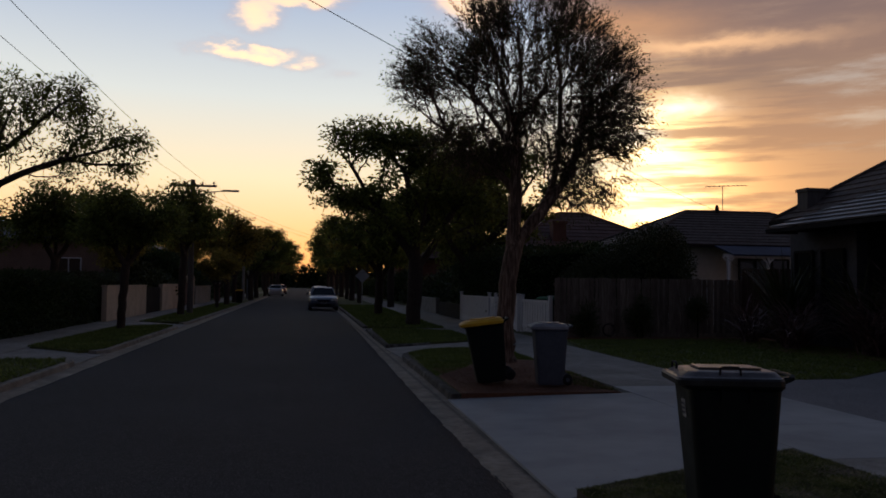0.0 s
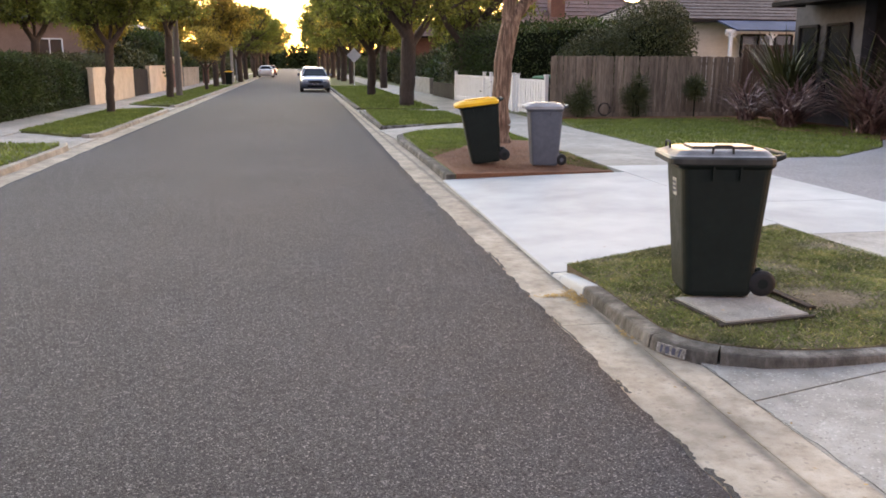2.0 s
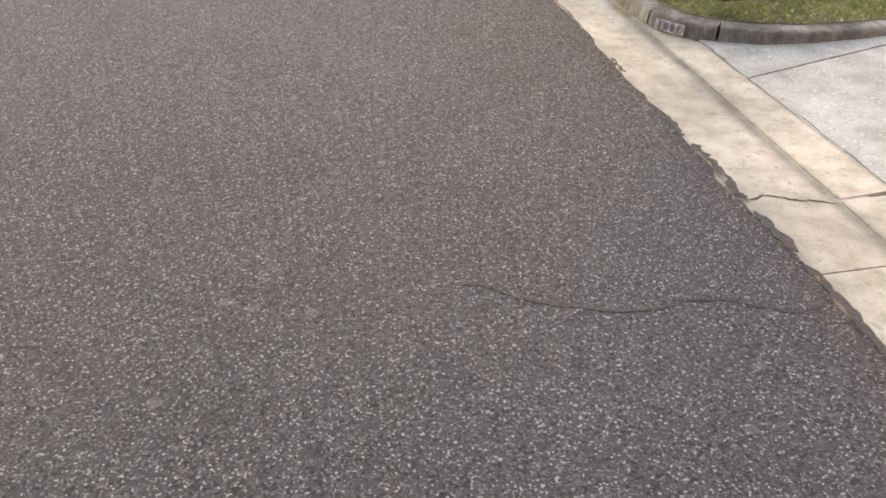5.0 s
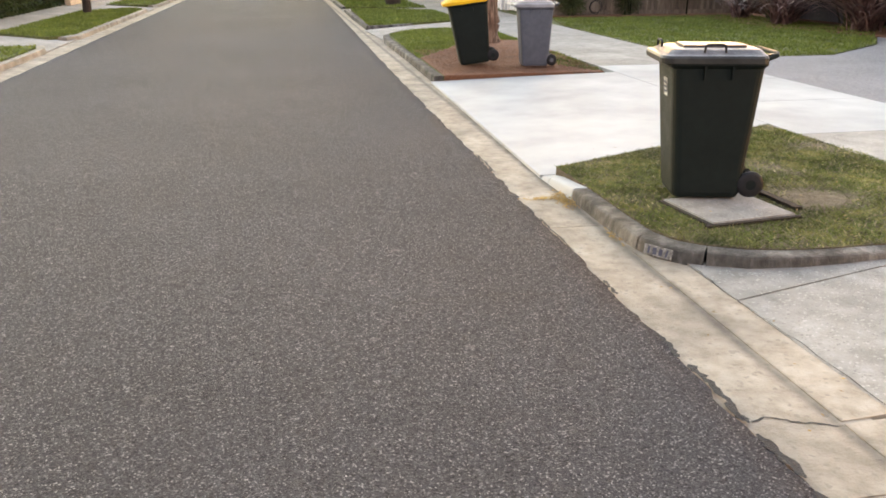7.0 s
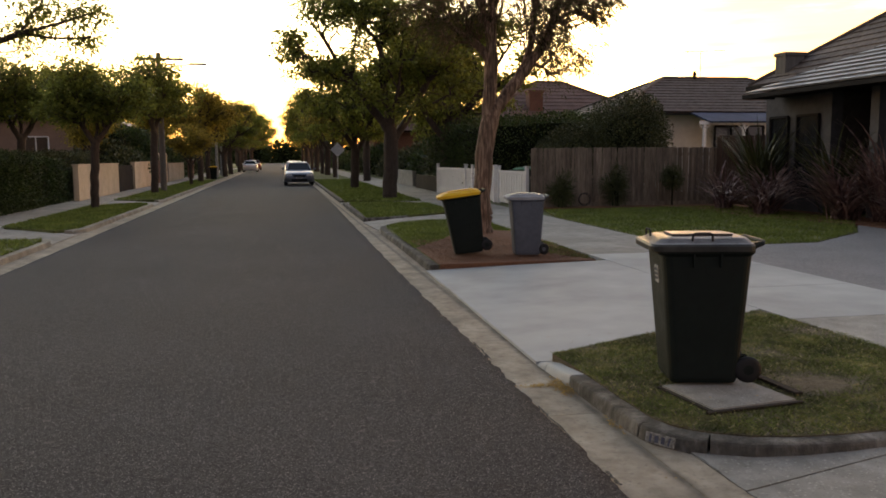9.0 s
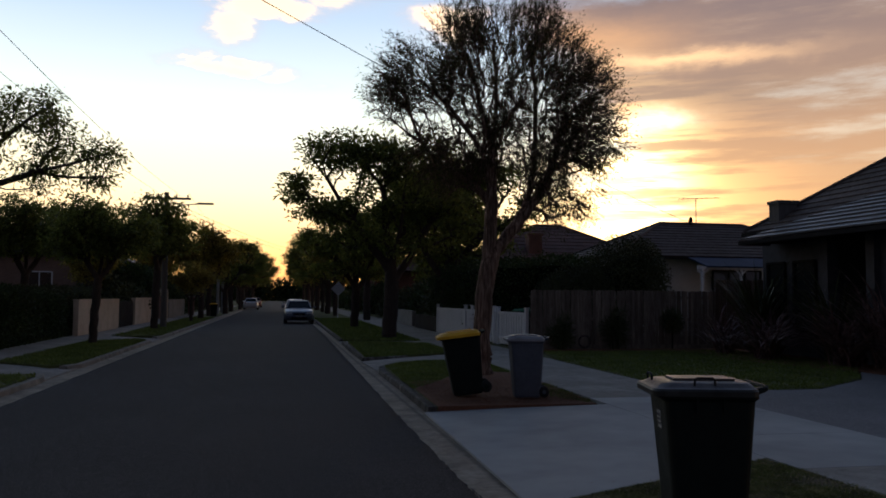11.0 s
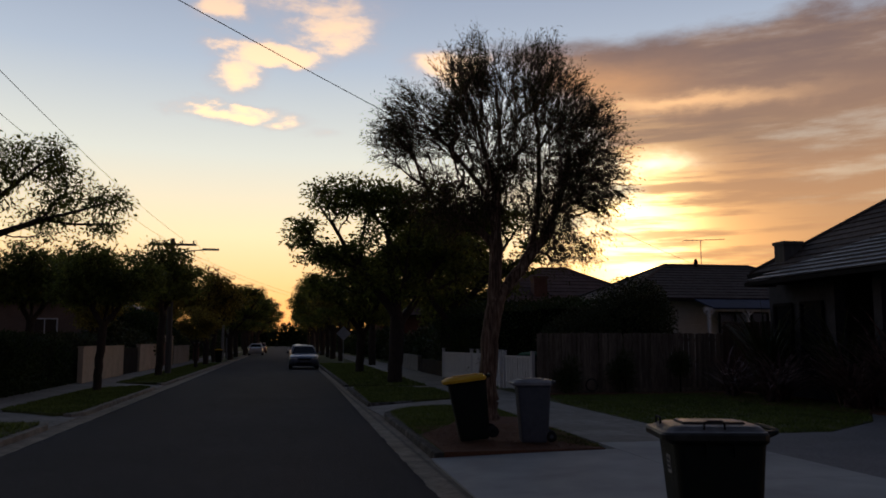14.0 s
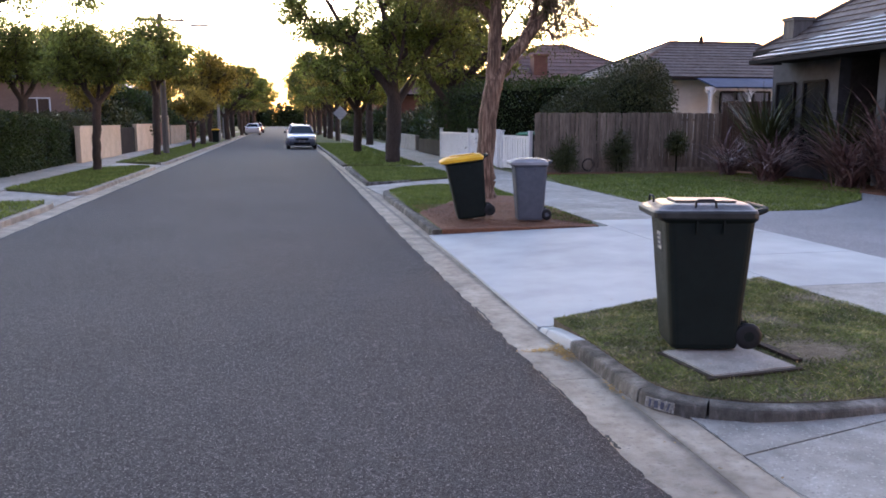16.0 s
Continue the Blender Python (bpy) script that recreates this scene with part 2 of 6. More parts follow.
M["kerb_pale"] = material("pale_weathered_kerb", [(0.16, 0.145, 0.115), (0.25, 0.225, 0.18), (0.32, 0.29, 0.24)], 3, 0.9, bump=0.5, bump_scale=40, stain=0.3, stain_scale=1.2)
M["new_concrete"] = material("pale_new_concrete", [(0.295, 0.305, 0.298), (0.35, 0.36, 0.35), (0.39, 0.40, 0.388)], 1.3, 0.8, bump=0.2, bump_scale=70, stain=0.2, stain_scale=0.5, speck=[(80, (0.36, 0.36, 0.35), 0.35, 0.93)])
M["old_concrete"] = material("old_path_concrete", [(0.20, 0.188, 0.165), (0.275, 0.26, 0.23), (0.34, 0.322, 0.29)], 6, 0.88, bump=0.4, bump_scale=55, stain=0.25, stain_scale=0.9, vary=0.08, speck=[(60, (0.2, 0.19, 0.17), 0.4, 0.9), (110, (0.09, 0.085, 0.075), 0.5, 0.94), (90, (0.46, 0.44, 0.40), 0.4, 0.92)])
M["driveway"] = material("grey_exposed_aggregate", [(0.13, 0.125, 0.13), (0.19, 0.185, 0.19), (0.235, 0.23, 0.235)], 22, 0.85, bump=0.5, bump_scale=90, stain=0.15, speck=[(60, (0.3, 0.29, 0.28), 0.5, 0.85)])
M["soil"] = material("turf_soil", [(0.055, 0.060, 0.018), (0.085, 0.098, 0.026), (0.13, 0.125, 0.045)], 14, 0.95, bump=0.8, bump_scale=40, stain=0.35, stain_scale=1.1)
M["dry_turf"] = material("dry_turf_soil", [(0.06, 0.045, 0.028), (0.10, 0.078, 0.046), (0.15, 0.12, 0.075)], 10, 0.95, bump=0.8, bump_scale=40, stain=0.3, stain_scale=1.4)
M["shaded_gap"] = material("gap_shade_earth", [(0.016, 0.012, 0.008), (0.035, 0.026, 0.018)], 20, 0.95, bump=0.8, bump_scale=40, stain=0.2)
M["mulch"] = material("reddish_wood_mulch", [(0.075, 0.032, 0.018), (0.15, 0.068, 0.036), (0.23, 0.115, 0.065)], 30, 0.95, bump=1.0, bump_scale=55, stain=0.25, stain_scale=1.4)
M["grass"] = material("grass_blades", [(0.055, 0.080, 0.016), (0.125, 0.150, 0.032), (0.27, 0.25, 0.09)], 6, 0.7, bump=0, thin=0.3, stain=0.5, stain_scale=1.3, islands=0.6)
M["lawn_grass"] = material("lawn_blades", [(0.088, 0.125, 0.022), (0.13, 0.17, 0.032), (0.19, 0.215, 0.05)], 3, 0.7, bump=0, thin=0.3, stain=0.2, stain_scale=0.8, islands=0.3)
M["dry_leaf"] = material("dry_yellow_leaves", [(0.16, 0.085, 0.02), (0.36, 0.22, 0.045)], 12, 0.7, bump=0, islands=0.35, stain=0)
M["bin_green"] = material("dark_green_plastic", [(0.0028, 0.0065, 0.0052), (0.005, 0.0102, 0.0082)], 18, 0.6, spec=0.2, bump=0.12, bump_scale=220, stain=0.2, stain_scale=4)
M["bin_grey"] = material("grey_plastic", [(0.060, 0.068, 0.085), (0.080, 0.090, 0.110)], 18, 0.5, bump=0.1, bump_scale=220, stain=0.15, stain_scale=4)
M["lid_yellow"] = material("yellow_plastic", [(0.55, 0.30, 0.008), (0.68, 0.39, 0.012)], 10, 0.5, bump=0.08, stain=0.15, stain_scale=3)
M["lid_grey"] = material("light_grey_plastic", [(0.20, 0.205, 0.215), (0.30, 0.305, 0.315)], 10, 0.4, bump=0.08, stain=0.2, stain_scale=3)
M["lid_dark"] = material("mottled_dark_lid", [(0.045, 0.040, 0.038), (0.085, 0.075, 0.072), (0.13, 0.115, 0.11)], 9, 0.48, bump=0.2, bump_scale=60, stain=0.5, stain_scale=5, spec=0.5)
M["lid_rim"] = material("dark_grey_green_plastic", [(0.016, 0.018, 0.016), (0.035, 0.036, 0.033)], 10, 0.45, bump=0.1, bump_scale=90, stain=0.4, stain_scale=5)
M["rubber"] = material("black_rubber", [(0.006, 0.006, 0.007), (0.012, 0.012, 0.013)], 20, 0.6, bump=0.1)
M["white_mark"] = material("faded_white_marking", [(0.20, 0.20, 0.195), (0.42, 0.42, 0.41)], 45, 0.8, bump=0, stain=0.5, stain_scale=25)
M["dark_mark"] = material("faded_dark_marking", [(0.03, 0.035, 0.06), (0.06, 0.065, 0.09)], 30, 0.7, bump=0)
M["fence_wood"] = material("weathered_paling_timber", [(0.115, 0.088, 0.066), (0.19, 0.150, 0.113), (0.27, 0.218, 0.168)], 9, 0.9, bump=0.5, bump_scale=30, stretch=(3, 3, 0.35), stain=0.3, stain_scale=1.0, vary=0.28)
M["white_paint"] = material("white_painted_timber", [(0.64, 0.645, 0.65), (0.70, 0.705, 0.71)], 8, 0.55, bump=0.1, stain=0.06, stain_scale=2)
M["cream_wall"] = material("cream_rendered_wall", [(0.50, 0.40, 0.29), (0.60, 0.49, 0.36)], 5, 0.9, bump=0.3, stain=0.15, stain_scale=1)
M["weatherboard"] = material("white_weatherboard", [(0.60, 0.58, 0.53), (0.70, 0.68, 0.63)], 4, 0.7, bump=0.1, stain=0.1, vary=0.04)
M["roof_tile"] = material("brown_grey_roof_tile", [(0.065, 0.050, 0.044), (0.105, 0.084, 0.074), (0.15, 0.124, 0.11)], 7, 0.8, bump=0.4, spec=0.2, stain=0.25, stain_scale=1.2, vary=0.16)
M["roof_tile_red"] = material("red_brown_roof_tile", [(0.085, 0.050, 0.040), (0.135, 0.078, 0.062)], 7, 0.75, bump=0.4, stain=0.25, stain_scale=1.2, vary=0.12)
M["roof_grey"] = material("grey_roof_tile", [(0.11, 0.105, 0.105), (0.175, 0.17, 0.17)], 7, 0.42, bump=0.3, stain=0.2, stain_scale=1.2, vary=0.14)
M["brick_red"] = material("red_brick", [(0.11, 0.055, 0.042), (0.17, 0.088, 0.066)], 12, 0.9, bump=0.4, stain=0.25, vary=0.2)
M["gate_timber"] = material("dark_stained_gate_timber", [(0.075, 0.046, 0.032), (0.115, 0.074, 0.052)], 9, 0.85, bump=0.4, stretch=(3, 3, 0.35), stain=0.3, vary=0.2)
M["brick_tan"] = material("tan_brick", [(0.16, 0.105, 0.080), (0.24, 0.165, 0.128)], 12, 0.9, bump=0.4, stain=0.25, vary=0.1)
M["brick_brown"] = material("dark_brown_brick", [(0.052, 0.043, 0.040), (0.085, 0.072, 0.068)], 10, 0.9, bump=0.4, stain=0.25, vary=0.2)
M["grey_wall"] = material("grey_painted_wall", [(0.058, 0.058, 0.064), (0.086, 0.086, 0.094)], 6, 0.85, bump=0.2, stain=0.15)
M["trim_dark"] = material("dark_painted_trim", [(0.014, 0.012, 0.012), (0.022, 0.02, 0.02)], 6, 0.75, spec=0.08, bump=0.05)
M["blue_metal"] = material("blue_steel_roofing", [(0.035, 0.045, 0.085), (0.05, 0.063, 0.115)], 6, 0.75, spec=0.15, bump=0.05)
M["glass"] = material("dark_window_glass", [(0.012, 0.014, 0.017), (0.02, 0.022, 0.026)], 2, 0.06, bump=0.02, spec=0.8, stain=0)
M["car_glass"] = material("tinted_car_glass", [(0.006, 0.007, 0.008), (0.010, 0.011, 0.013)], 2, 0.12, bump=0, spec=0.25, stain=0)
# near-black colour stands in for the shade inside hedges and shrubs
M["core"] = material("inner_shade_and_stems", [(0.006, 0.009, 0.004), (0.012, 0.016, 0.008)], 6, 0.95, bump=0.4, spec=0.05)
M["straw"] = material("dry_straw_blades", [(0.30, 0.25, 0.11), (0.46, 0.39, 0.20)], 9, 0.8, bump=0, islands=0.4, stain=0)
M["worn_plate"] = material("worn_painted_panel", [(0.08, 0.076, 0.068), (0.20, 0.196, 0.184), (0.34, 0.335, 0.32)], 55, 0.85, bump=0.2, stain=0.5, stain_scale=30)
M["bark_pale"] = material("papery_pale_bark", [(0.045, 0.027, 0.019), (0.17, 0.105, 0.070), (0.38, 0.27, 0.19)], 8, 0.92, bump=1.0, bump_scale=14, stretch=(3.4, 3.4, 0.35), stain=0.5, stain_scale=2)
M["bark_dark"] = material("dark_bark", [(0.035, 0.026, 0.020), (0.075, 0.055, 0.042)], 12, 0.95, bump=0.8, bump_scale=25, stretch=(2, 2, 0.5), stain=0.3)
M["leaf_fine"] = material("olive_fine_leaves", [(0.050, 0.052, 0.018), (0.105, 0.102, 0.034)], 2, 0.65, bump=0, thin=0.5, islands=0.4, stain=0.3, stain_scale=0.7)
M["leaf_green"] = material("green_street_tree_leaves", [(0.085, 0.105, 0.022), (0.205, 0.225, 0.048)], 2, 0.55, bump=0, thin=0.62, islands=0.45, stain=0.35, stain_scale=0.6)
M["leaf_autumn"] = material("turning_yellow_leaves", [(0.15, 0.135, 0.024), (0.34, 0.26, 0.05)], 2, 0.6, bump=0, thin=0.58, islands=0.5, stain=0.4, stain_scale=0.6)
M["leaf_hedge"] = material("dark_hedge_leaves", [(0.020, 0.036, 0.010), (0.052, 0.078, 0.020)], 3, 0.6, bump=0, thin=0.25, islands=0.4, stain=0.3, stain_scale=0.9)
M["leaf_shrub"] = material("olive_green_shrub_leaves", [(0.036, 0.046, 0.016), (0.082, 0.092, 0.030)], 3, 0.6, bump=0, islands=0.4, stain=0.3, stain_scale=0.9)
M["flax"] = material("bronze_flax_leaves", [(0.055, 0.030, 0.030), (0.15, 0.088, 0.080), (0.36, 0.27, 0.25)], 5, 0.4, bump=0, thin=0.2, islands=0.5, stain=0.2)
M["pole_wood"] = material("grey_pole_timber", [(0.10, 0.09, 0.08), (0.17, 0.155, 0.14)], 8, 0.9, bump=0.5, stretch=(3, 3, 0.3))
M["steel"] = material("galvanised_steel", [(0.30, 0.31, 0.32), (0.42, 0.43, 0.44)], 14, 0.45, metal=0.8, bump=0.05)
M["sign_back"] = material("bare_aluminium_sign_back", [(0.40, 0.41, 0.42), (0.48, 0.49, 0.50)], 14, 0.6, metal=0.0, bump=0.03)
M["cable"] = material("black_cable", [(0.01, 0.01, 0.01), (0.018, 0.018, 0.018)], 6, 0.6, bump=0)
M["car_silver"] = material("silver_car_paint", [(0.085, 0.10, 0.13), (0.11, 0.125, 0.16)], 3, 0.34, metal=0.35, bump=0, coat=0.6, stain=0.05)
M["car_white"] = material("white_car_paint", [(0.52, 0.52, 0.53), (0.58, 0.58, 0.59)], 3, 0.3, bump=0, coat=0.6, stain=0.05)
M["car_red"] = material("dark_red_car_paint", [(0.12, 0.012, 0.012), (0.16, 0.016, 0.016)], 3, 0.3, bump=0, coat=0.6, stain=0.05)
M["lamp_red"] = material("red_tail_lamp", [(0.22, 0.01, 0.01), (0.30, 0.015, 0.015)], 3, 0.2, bump=0, stain=0)
M["clear_lamp"] = material("clear_head_lamp", [(0.45, 0.45, 0.45), (0.55, 0.55, 0.55)], 3, 0.15, bump=0, stain=0)
M["green_pot"] = material("green_plastic_box", [(0.05, 0.16, 0.09), (0.07, 0.2, 0.11)], 8, 0.5, bump=0)


# ---------------------------------------------------------------- mesh helpers
def mesh_of(name, verts, faces, mat, smooth=False):
    me = bpy.data.meshes.new(name)
    me.from_pydata([tuple(v) for v in verts], [], [tuple(f) for f in faces])
    if mat is not None:
        me.materials.append(mat)
    if smooth:
        me.polygons.foreach_set("use_smooth", [True] * len(me.polygons))
    me.update()
    return me


def soup(name, verts, size, mat):
    """A mesh of loose faces, each of `size` corners, from an array of corners (n * size, 3)."""
    me = bpy.data.meshes.new(name)
    n = len(verts) // size
    me.vertices.add(len(verts))
    me.vertices.foreach_set("co", np.asarray(verts, np.float32).ravel())
    me.loops.add(len(verts))
    me.loops.foreach_set("vertex_index", np.arange(len(verts), dtype=np.int32))
    me.polygons.add(n)
    me.polygons.foreach_set("loop_start", np.arange(0, n * size, size, dtype=np.int32))
    me.materials.append(mat)
    me.update(calc_edges=True)
    return me


def part(name, bm, mat, parent=None, label="", smooth=False, bevel=0.0):
    """One mesh object from a bmesh or a mesh, under a thing or a part."""
    if isinstance(bm, bmesh.types.BMesh):
        if bevel:
            bmesh.ops.bevel(bm, geom=bm.edges[:], offset=bevel, segments=2, affect="EDGES", clamp_overlap=True)
        bmesh.ops.recalc_face_normals(bm, faces=bm.faces[:])
        me = bpy.data.meshes.new(name)
        bm.to_mesh(me)
        bm.free()
        me.materials.append(mat)
        if smooth:
            me.polygons.foreach_set("use_smooth", [True] * len(me.polygons))
    else:
        me = bm
    ob = new(name, me)
    if parent is not None:
        ob.parent = parent
    return tagged(ob, label) if label else ob


def thing(name, label, category, group="", kind="", at=None):
    ob = new(name)
    if at is not None:
        ob.matrix_world = at if isinstance(at, Matrix) else Matrix.Translation(at)
    return tagged(ob, label, category, group, kind)


def box(bm, c, s, rz=0.0, ry=0.0, rx=0.0):
    mtx = pose(*c, rx, ry, rz) @ Matrix.Diagonal((*s, 1))
    return bmesh.ops.create_cube(bm, size=1, matrix=mtx)


def boxes(*rows):
    bm = bmesh.new()
    for c, s, *r in rows:
        box(bm, c, s, *r)
    return bm


def tube(bm, pts, radii, sides=8, cap=True):
    """A round tapered tube along a line of points."""
    pts = [Vector(p) for p in pts]
    rings = []
    for i, p in enumerate(pts):
        d = (pts[min(i + 1, len(pts) - 1)] - pts[max(i - 1, 0)]).normalized()
        a = d.orthogonal().normalized() if i == 0 else (a - d * a.dot(d)).normalized()
        b = d.cross(a)
        r = radii[i] if isinstance(radii, (list, tuple)) else radii
        rings.append([bm.verts.new(p + (a * math.cos(2 * math.pi * k / sides) + b * math.sin(2 * math.pi * k / sides)) * r) for k in range(sides)])
    for u, v in zip(rings, rings[1:]):
        for k in range(sides):
            bm.faces.new((u[k], u[(k + 1) % sides], v[(k + 1) % sides], v[k]))
    if cap:
        bm.faces.new(rings[0][::-1])
        bm.faces.new(rings[-1])
    return bm


def slab(bm, outline, z0, z1):
    """An upright prism over a flat outline; z1 may be a function of x and y."""
    top = [bm.verts.new((x, y, z1(x, y) if callable(z1) else z1)) for x, y in outline]
    low = [bm.verts.new((x, y, z0)) for x, y in outline]
    bm.faces.new(top)
    bm.faces.new(low[::-1])
    n = len(outline)
    for i in range(n):
        bm.faces.new((top[i], low[i], low[(i + 1) % n], top[(i + 1) % n]))
    return bm


# ---------------------------------------------------------------- ground
TOP = 0.10          # height of the verge and paths over the gutter


SPREAD = 1.0256    # plan scale for the verge level


def wide(outline):
    return [(x if -4.85 < x < -4.4 else x * SPREAD, y * SPREAD) for x, y in outline]


def edge_r(y):
    return 1.655 + 0.004 * y if y < 12 else min(1.703 + 0.0125 * (y - 12), 1.79 + 0.005 * min(y, 60))


def kerb_r(y):
    return 2.04 + 0.0050 * max(0.0, min(y, 60)) * (1 if y > 0 else 0)


EDGE_L, KERB_L = -4.07, -4.46


def rough_road():
    """The asphalt sheet with ragged edges over the gutters."""
    rnd = random.Random(4)
    ys = [-6 + 0.07 * i for i in range(300)] + [15 + 0.5 * i for i in range(130)] + [80 + 6 * i for i in range(60)]
    verts, faces = [], []
    for i, y in enumerate(ys):
        near = y < 15
        bite = (0.03 * noise.noise((0, y * 1.7, 0)) + 0.022 * noise.noise((3, y * 7, 0)) + (0.010 * rnd.uniform(-1, 1) if near else 0)) if y < 80 else 0
        xr, xl = edge_r(min(y, 80)) + bite, EDGE_L + (0.03 * noise.noise((9, y * 1.3, 0)) if y < 80 else 0)
        for f in (0.0, 0.03, 0.25, 0.5, 0.75, 0.97, 1.0):
            x = xl + (xr - xl) * f
            verts.append((x, y, 0.012 + 0.05 * (1 - (2 * f - 1) ** 2) * 0.35))
    cols = 7
    for i in range(len(ys) - 1):
        for j in range(cols - 1):
            a = i * cols + j
            faces.append((a, a + 1, a + cols + 1, a + cols))
    n = len(verts)
    for i in range(len(ys)):       # turned-down lips
        for j in (0, cols - 1):
            x, y, z = verts[i * cols + j]
            verts.append((x + (0.004 if j else -0.004), y, -0.03))
    for i in range(len(ys) - 1):
        a, b, c, d = i * cols, (i + 1) * cols, n + 2 * i, n + 2 * i + 2
        faces.append((a, b, d, c))
        a, b, c, d = i * cols + cols - 1, (i + 1) * cols + cols - 1, n + 2 * i + 1, n + 2 * i + 3
        faces.append((b, a, c, d))
    ob = new("road", mesh_of("road", verts, faces, M["asphalt"], True))
    return tagged(ob, "worn dark grey asphalt road with ragged edges", "road", kind="structure")


ground = part("ground", slab(bmesh.new(), [(-900, -300), (900, -300), (900, 1500), (-900, 1500)], -0.4, -0.06), M["soil"])
tagged(ground, "open ground under the street and gardens", "ground", kind="structure")
rough_road()


def ribbon(name, pts, width, z, mat, parent):
    """A thin uneven crack or strip laid along a line on the ground."""
    bm = bmesh.new()
    rows = []
    rnd = random.Random(len(pts) * 7 + int(pts[0][1] * 100))
    fine = []
    for (x0, y0), (x1, y1) in zip(pts, pts[1:]):
        for k in range(6):
            f = k / 6
            fine.append((x0 + (x1 - x0) * f + rnd.uniform(-.008, .008), y0 + (y1 - y0) * f + rnd.uniform(-.008, .008)))
    fine.append(pts[-1])
    for i, (x, y) in enumerate(fine):
        a, b = fine[max(0, i - 1)], fine[min(len(fine) - 1, i + 1)]
        d = Vector((b[0] - a[0], b[1] - a[1])).normalized()
        w = width * rnd.uniform(0.3, 1.0) * (0.25 if i in (0, len(fine) - 1) else 1)
        zz = z(x, y) if callable(z) else z
        rows.append((bm.verts.new((x - d.y * w / 2, y + d.x * w / 2, zz)), bm.verts.new((x + d.y * w / 2, y - d.x * w / 2, zz))))
    for u, v in zip(rows, rows[1:]):
        bm.faces.new((u[0], u[1], v[1], v[0]))
    return part(name, bm, mat, parent)


road = bpy.data.objects["road"]


def kerb_profile(depth=0.15, height=TOP):
    """Outline across a kerb: offset back from its face, height."""
    return [(0.0, -0.12), (0.0, 0.0), (0.012, height - 0.018), (0.02, height - 0.005), (0.034, height), (depth, height), (depth, -0.12)]


def kerb_run(line, parent, height=TOP, seg=1.5, depth=0.15, back=1.0, first=None, stone=None, lead=0.0):
    """Kerb stones along a line; the back of the kerb lies to the right of the way it runs (back=1) or to the left (-1)."""
    pts = [Vector((x, y, 0)) for x, y in line]
    dist = [0.0]
    for a, b in zip(pts, pts[1:]):
        dist.append(dist[-1] + (b - a).length)

    def at(s):
        s = max(0.0, min(s, dist[-1]))
        for i in range(len(pts) - 1):
            if s <= dist[i + 1] + 1e-9:
                d = (pts[i + 1] - pts[i]).normalized()
                return pts[i] + d * (s - dist[i]), d
    n = max(1, round(dist[-1] / seg))
    for k in range(n):
        s0, s1 = dist[-1] * k / n + (0.006 if k else lead), dist[-1] * (k + 1) / n - (0.006 if k < n - 1 else max(lead, 0.006))
        stops = [s0] + [d for d in dist if s0 + 0.01 < d < s1 - 0.01] + [s1]
        bm = bmesh.new()
        rings = []
        for s in stops:
            p, _ = at(s)
            d = (at(s + 0.03)[0] - at(s - 0.03)[0]).normalized()
            nrm = Vector((d.y, -d.x, 0)) * back
            hh = height(p.x, p.y) if callable(height) else height
            wob = 0.006 * noise.noise((p.x * 3, p.y * 3, 2))
            rings.append([bm.verts.new(p + nrm * (o + wob) + Vector((0, 0, z))) for o, z in kerb_profile(depth, hh)])
        for u, v in zip(rings, rings[1:]):
            for j in range(len(u)):
                bm.faces.new((u[j], u[(j + 1) % len(u)], v[(j + 1) % len(u)], v[j]))
        bm.faces.new(rings[0])
        bm.faces.new(rings[-1][::-1])
        part("kerb_stone", bm, first if first is not None and k == 0 else (stone or M["kerb"]), parent)


def arc(cx, cy, r, a0, a1, n=7):
    return [(cx + r * math.cos(radians(a0 + (a1 - a0) * i / n)), cy + r * math.sin(radians(a0 + (a1 - a0) * i / n))) for i in range(n + 1)]


def gutter(side, y0, y1, seg=3.0):
    ob = thing("gutter", "sandy concrete gutter beside the asphalt", "gutter", kind="structure")
    n = max(1, round((y1 - y0) / seg))
    for k in range(n):
        a, b = y0 + (y1 - y0) * k / n + 0.004, y0 + (y1 - y0) * (k + 1) / n - 0.004
        bm = bmesh.new()
        if side > 0:
            o = [(edge_r(a) - 0.12, a), (kerb_r(a) + 0.13, a), (kerb_r(b) + 0.13, b), (edge_r(b) - 0.12, b)]
        else:
            o = [(KERB_L - 0.12, a), (EDGE_L + 0.12, a), (EDGE_L + 0.12, b), (KERB_L - 0.12, b)]
        slab(bm, o, -0.12, 0.0)
        part("gutter_slab", bm, M["gutter"], ob)
    return ob


gutter(1, -4, 20)
gutter(1, 20, 120, 10)
gutter(-1, 2, 120, 6)


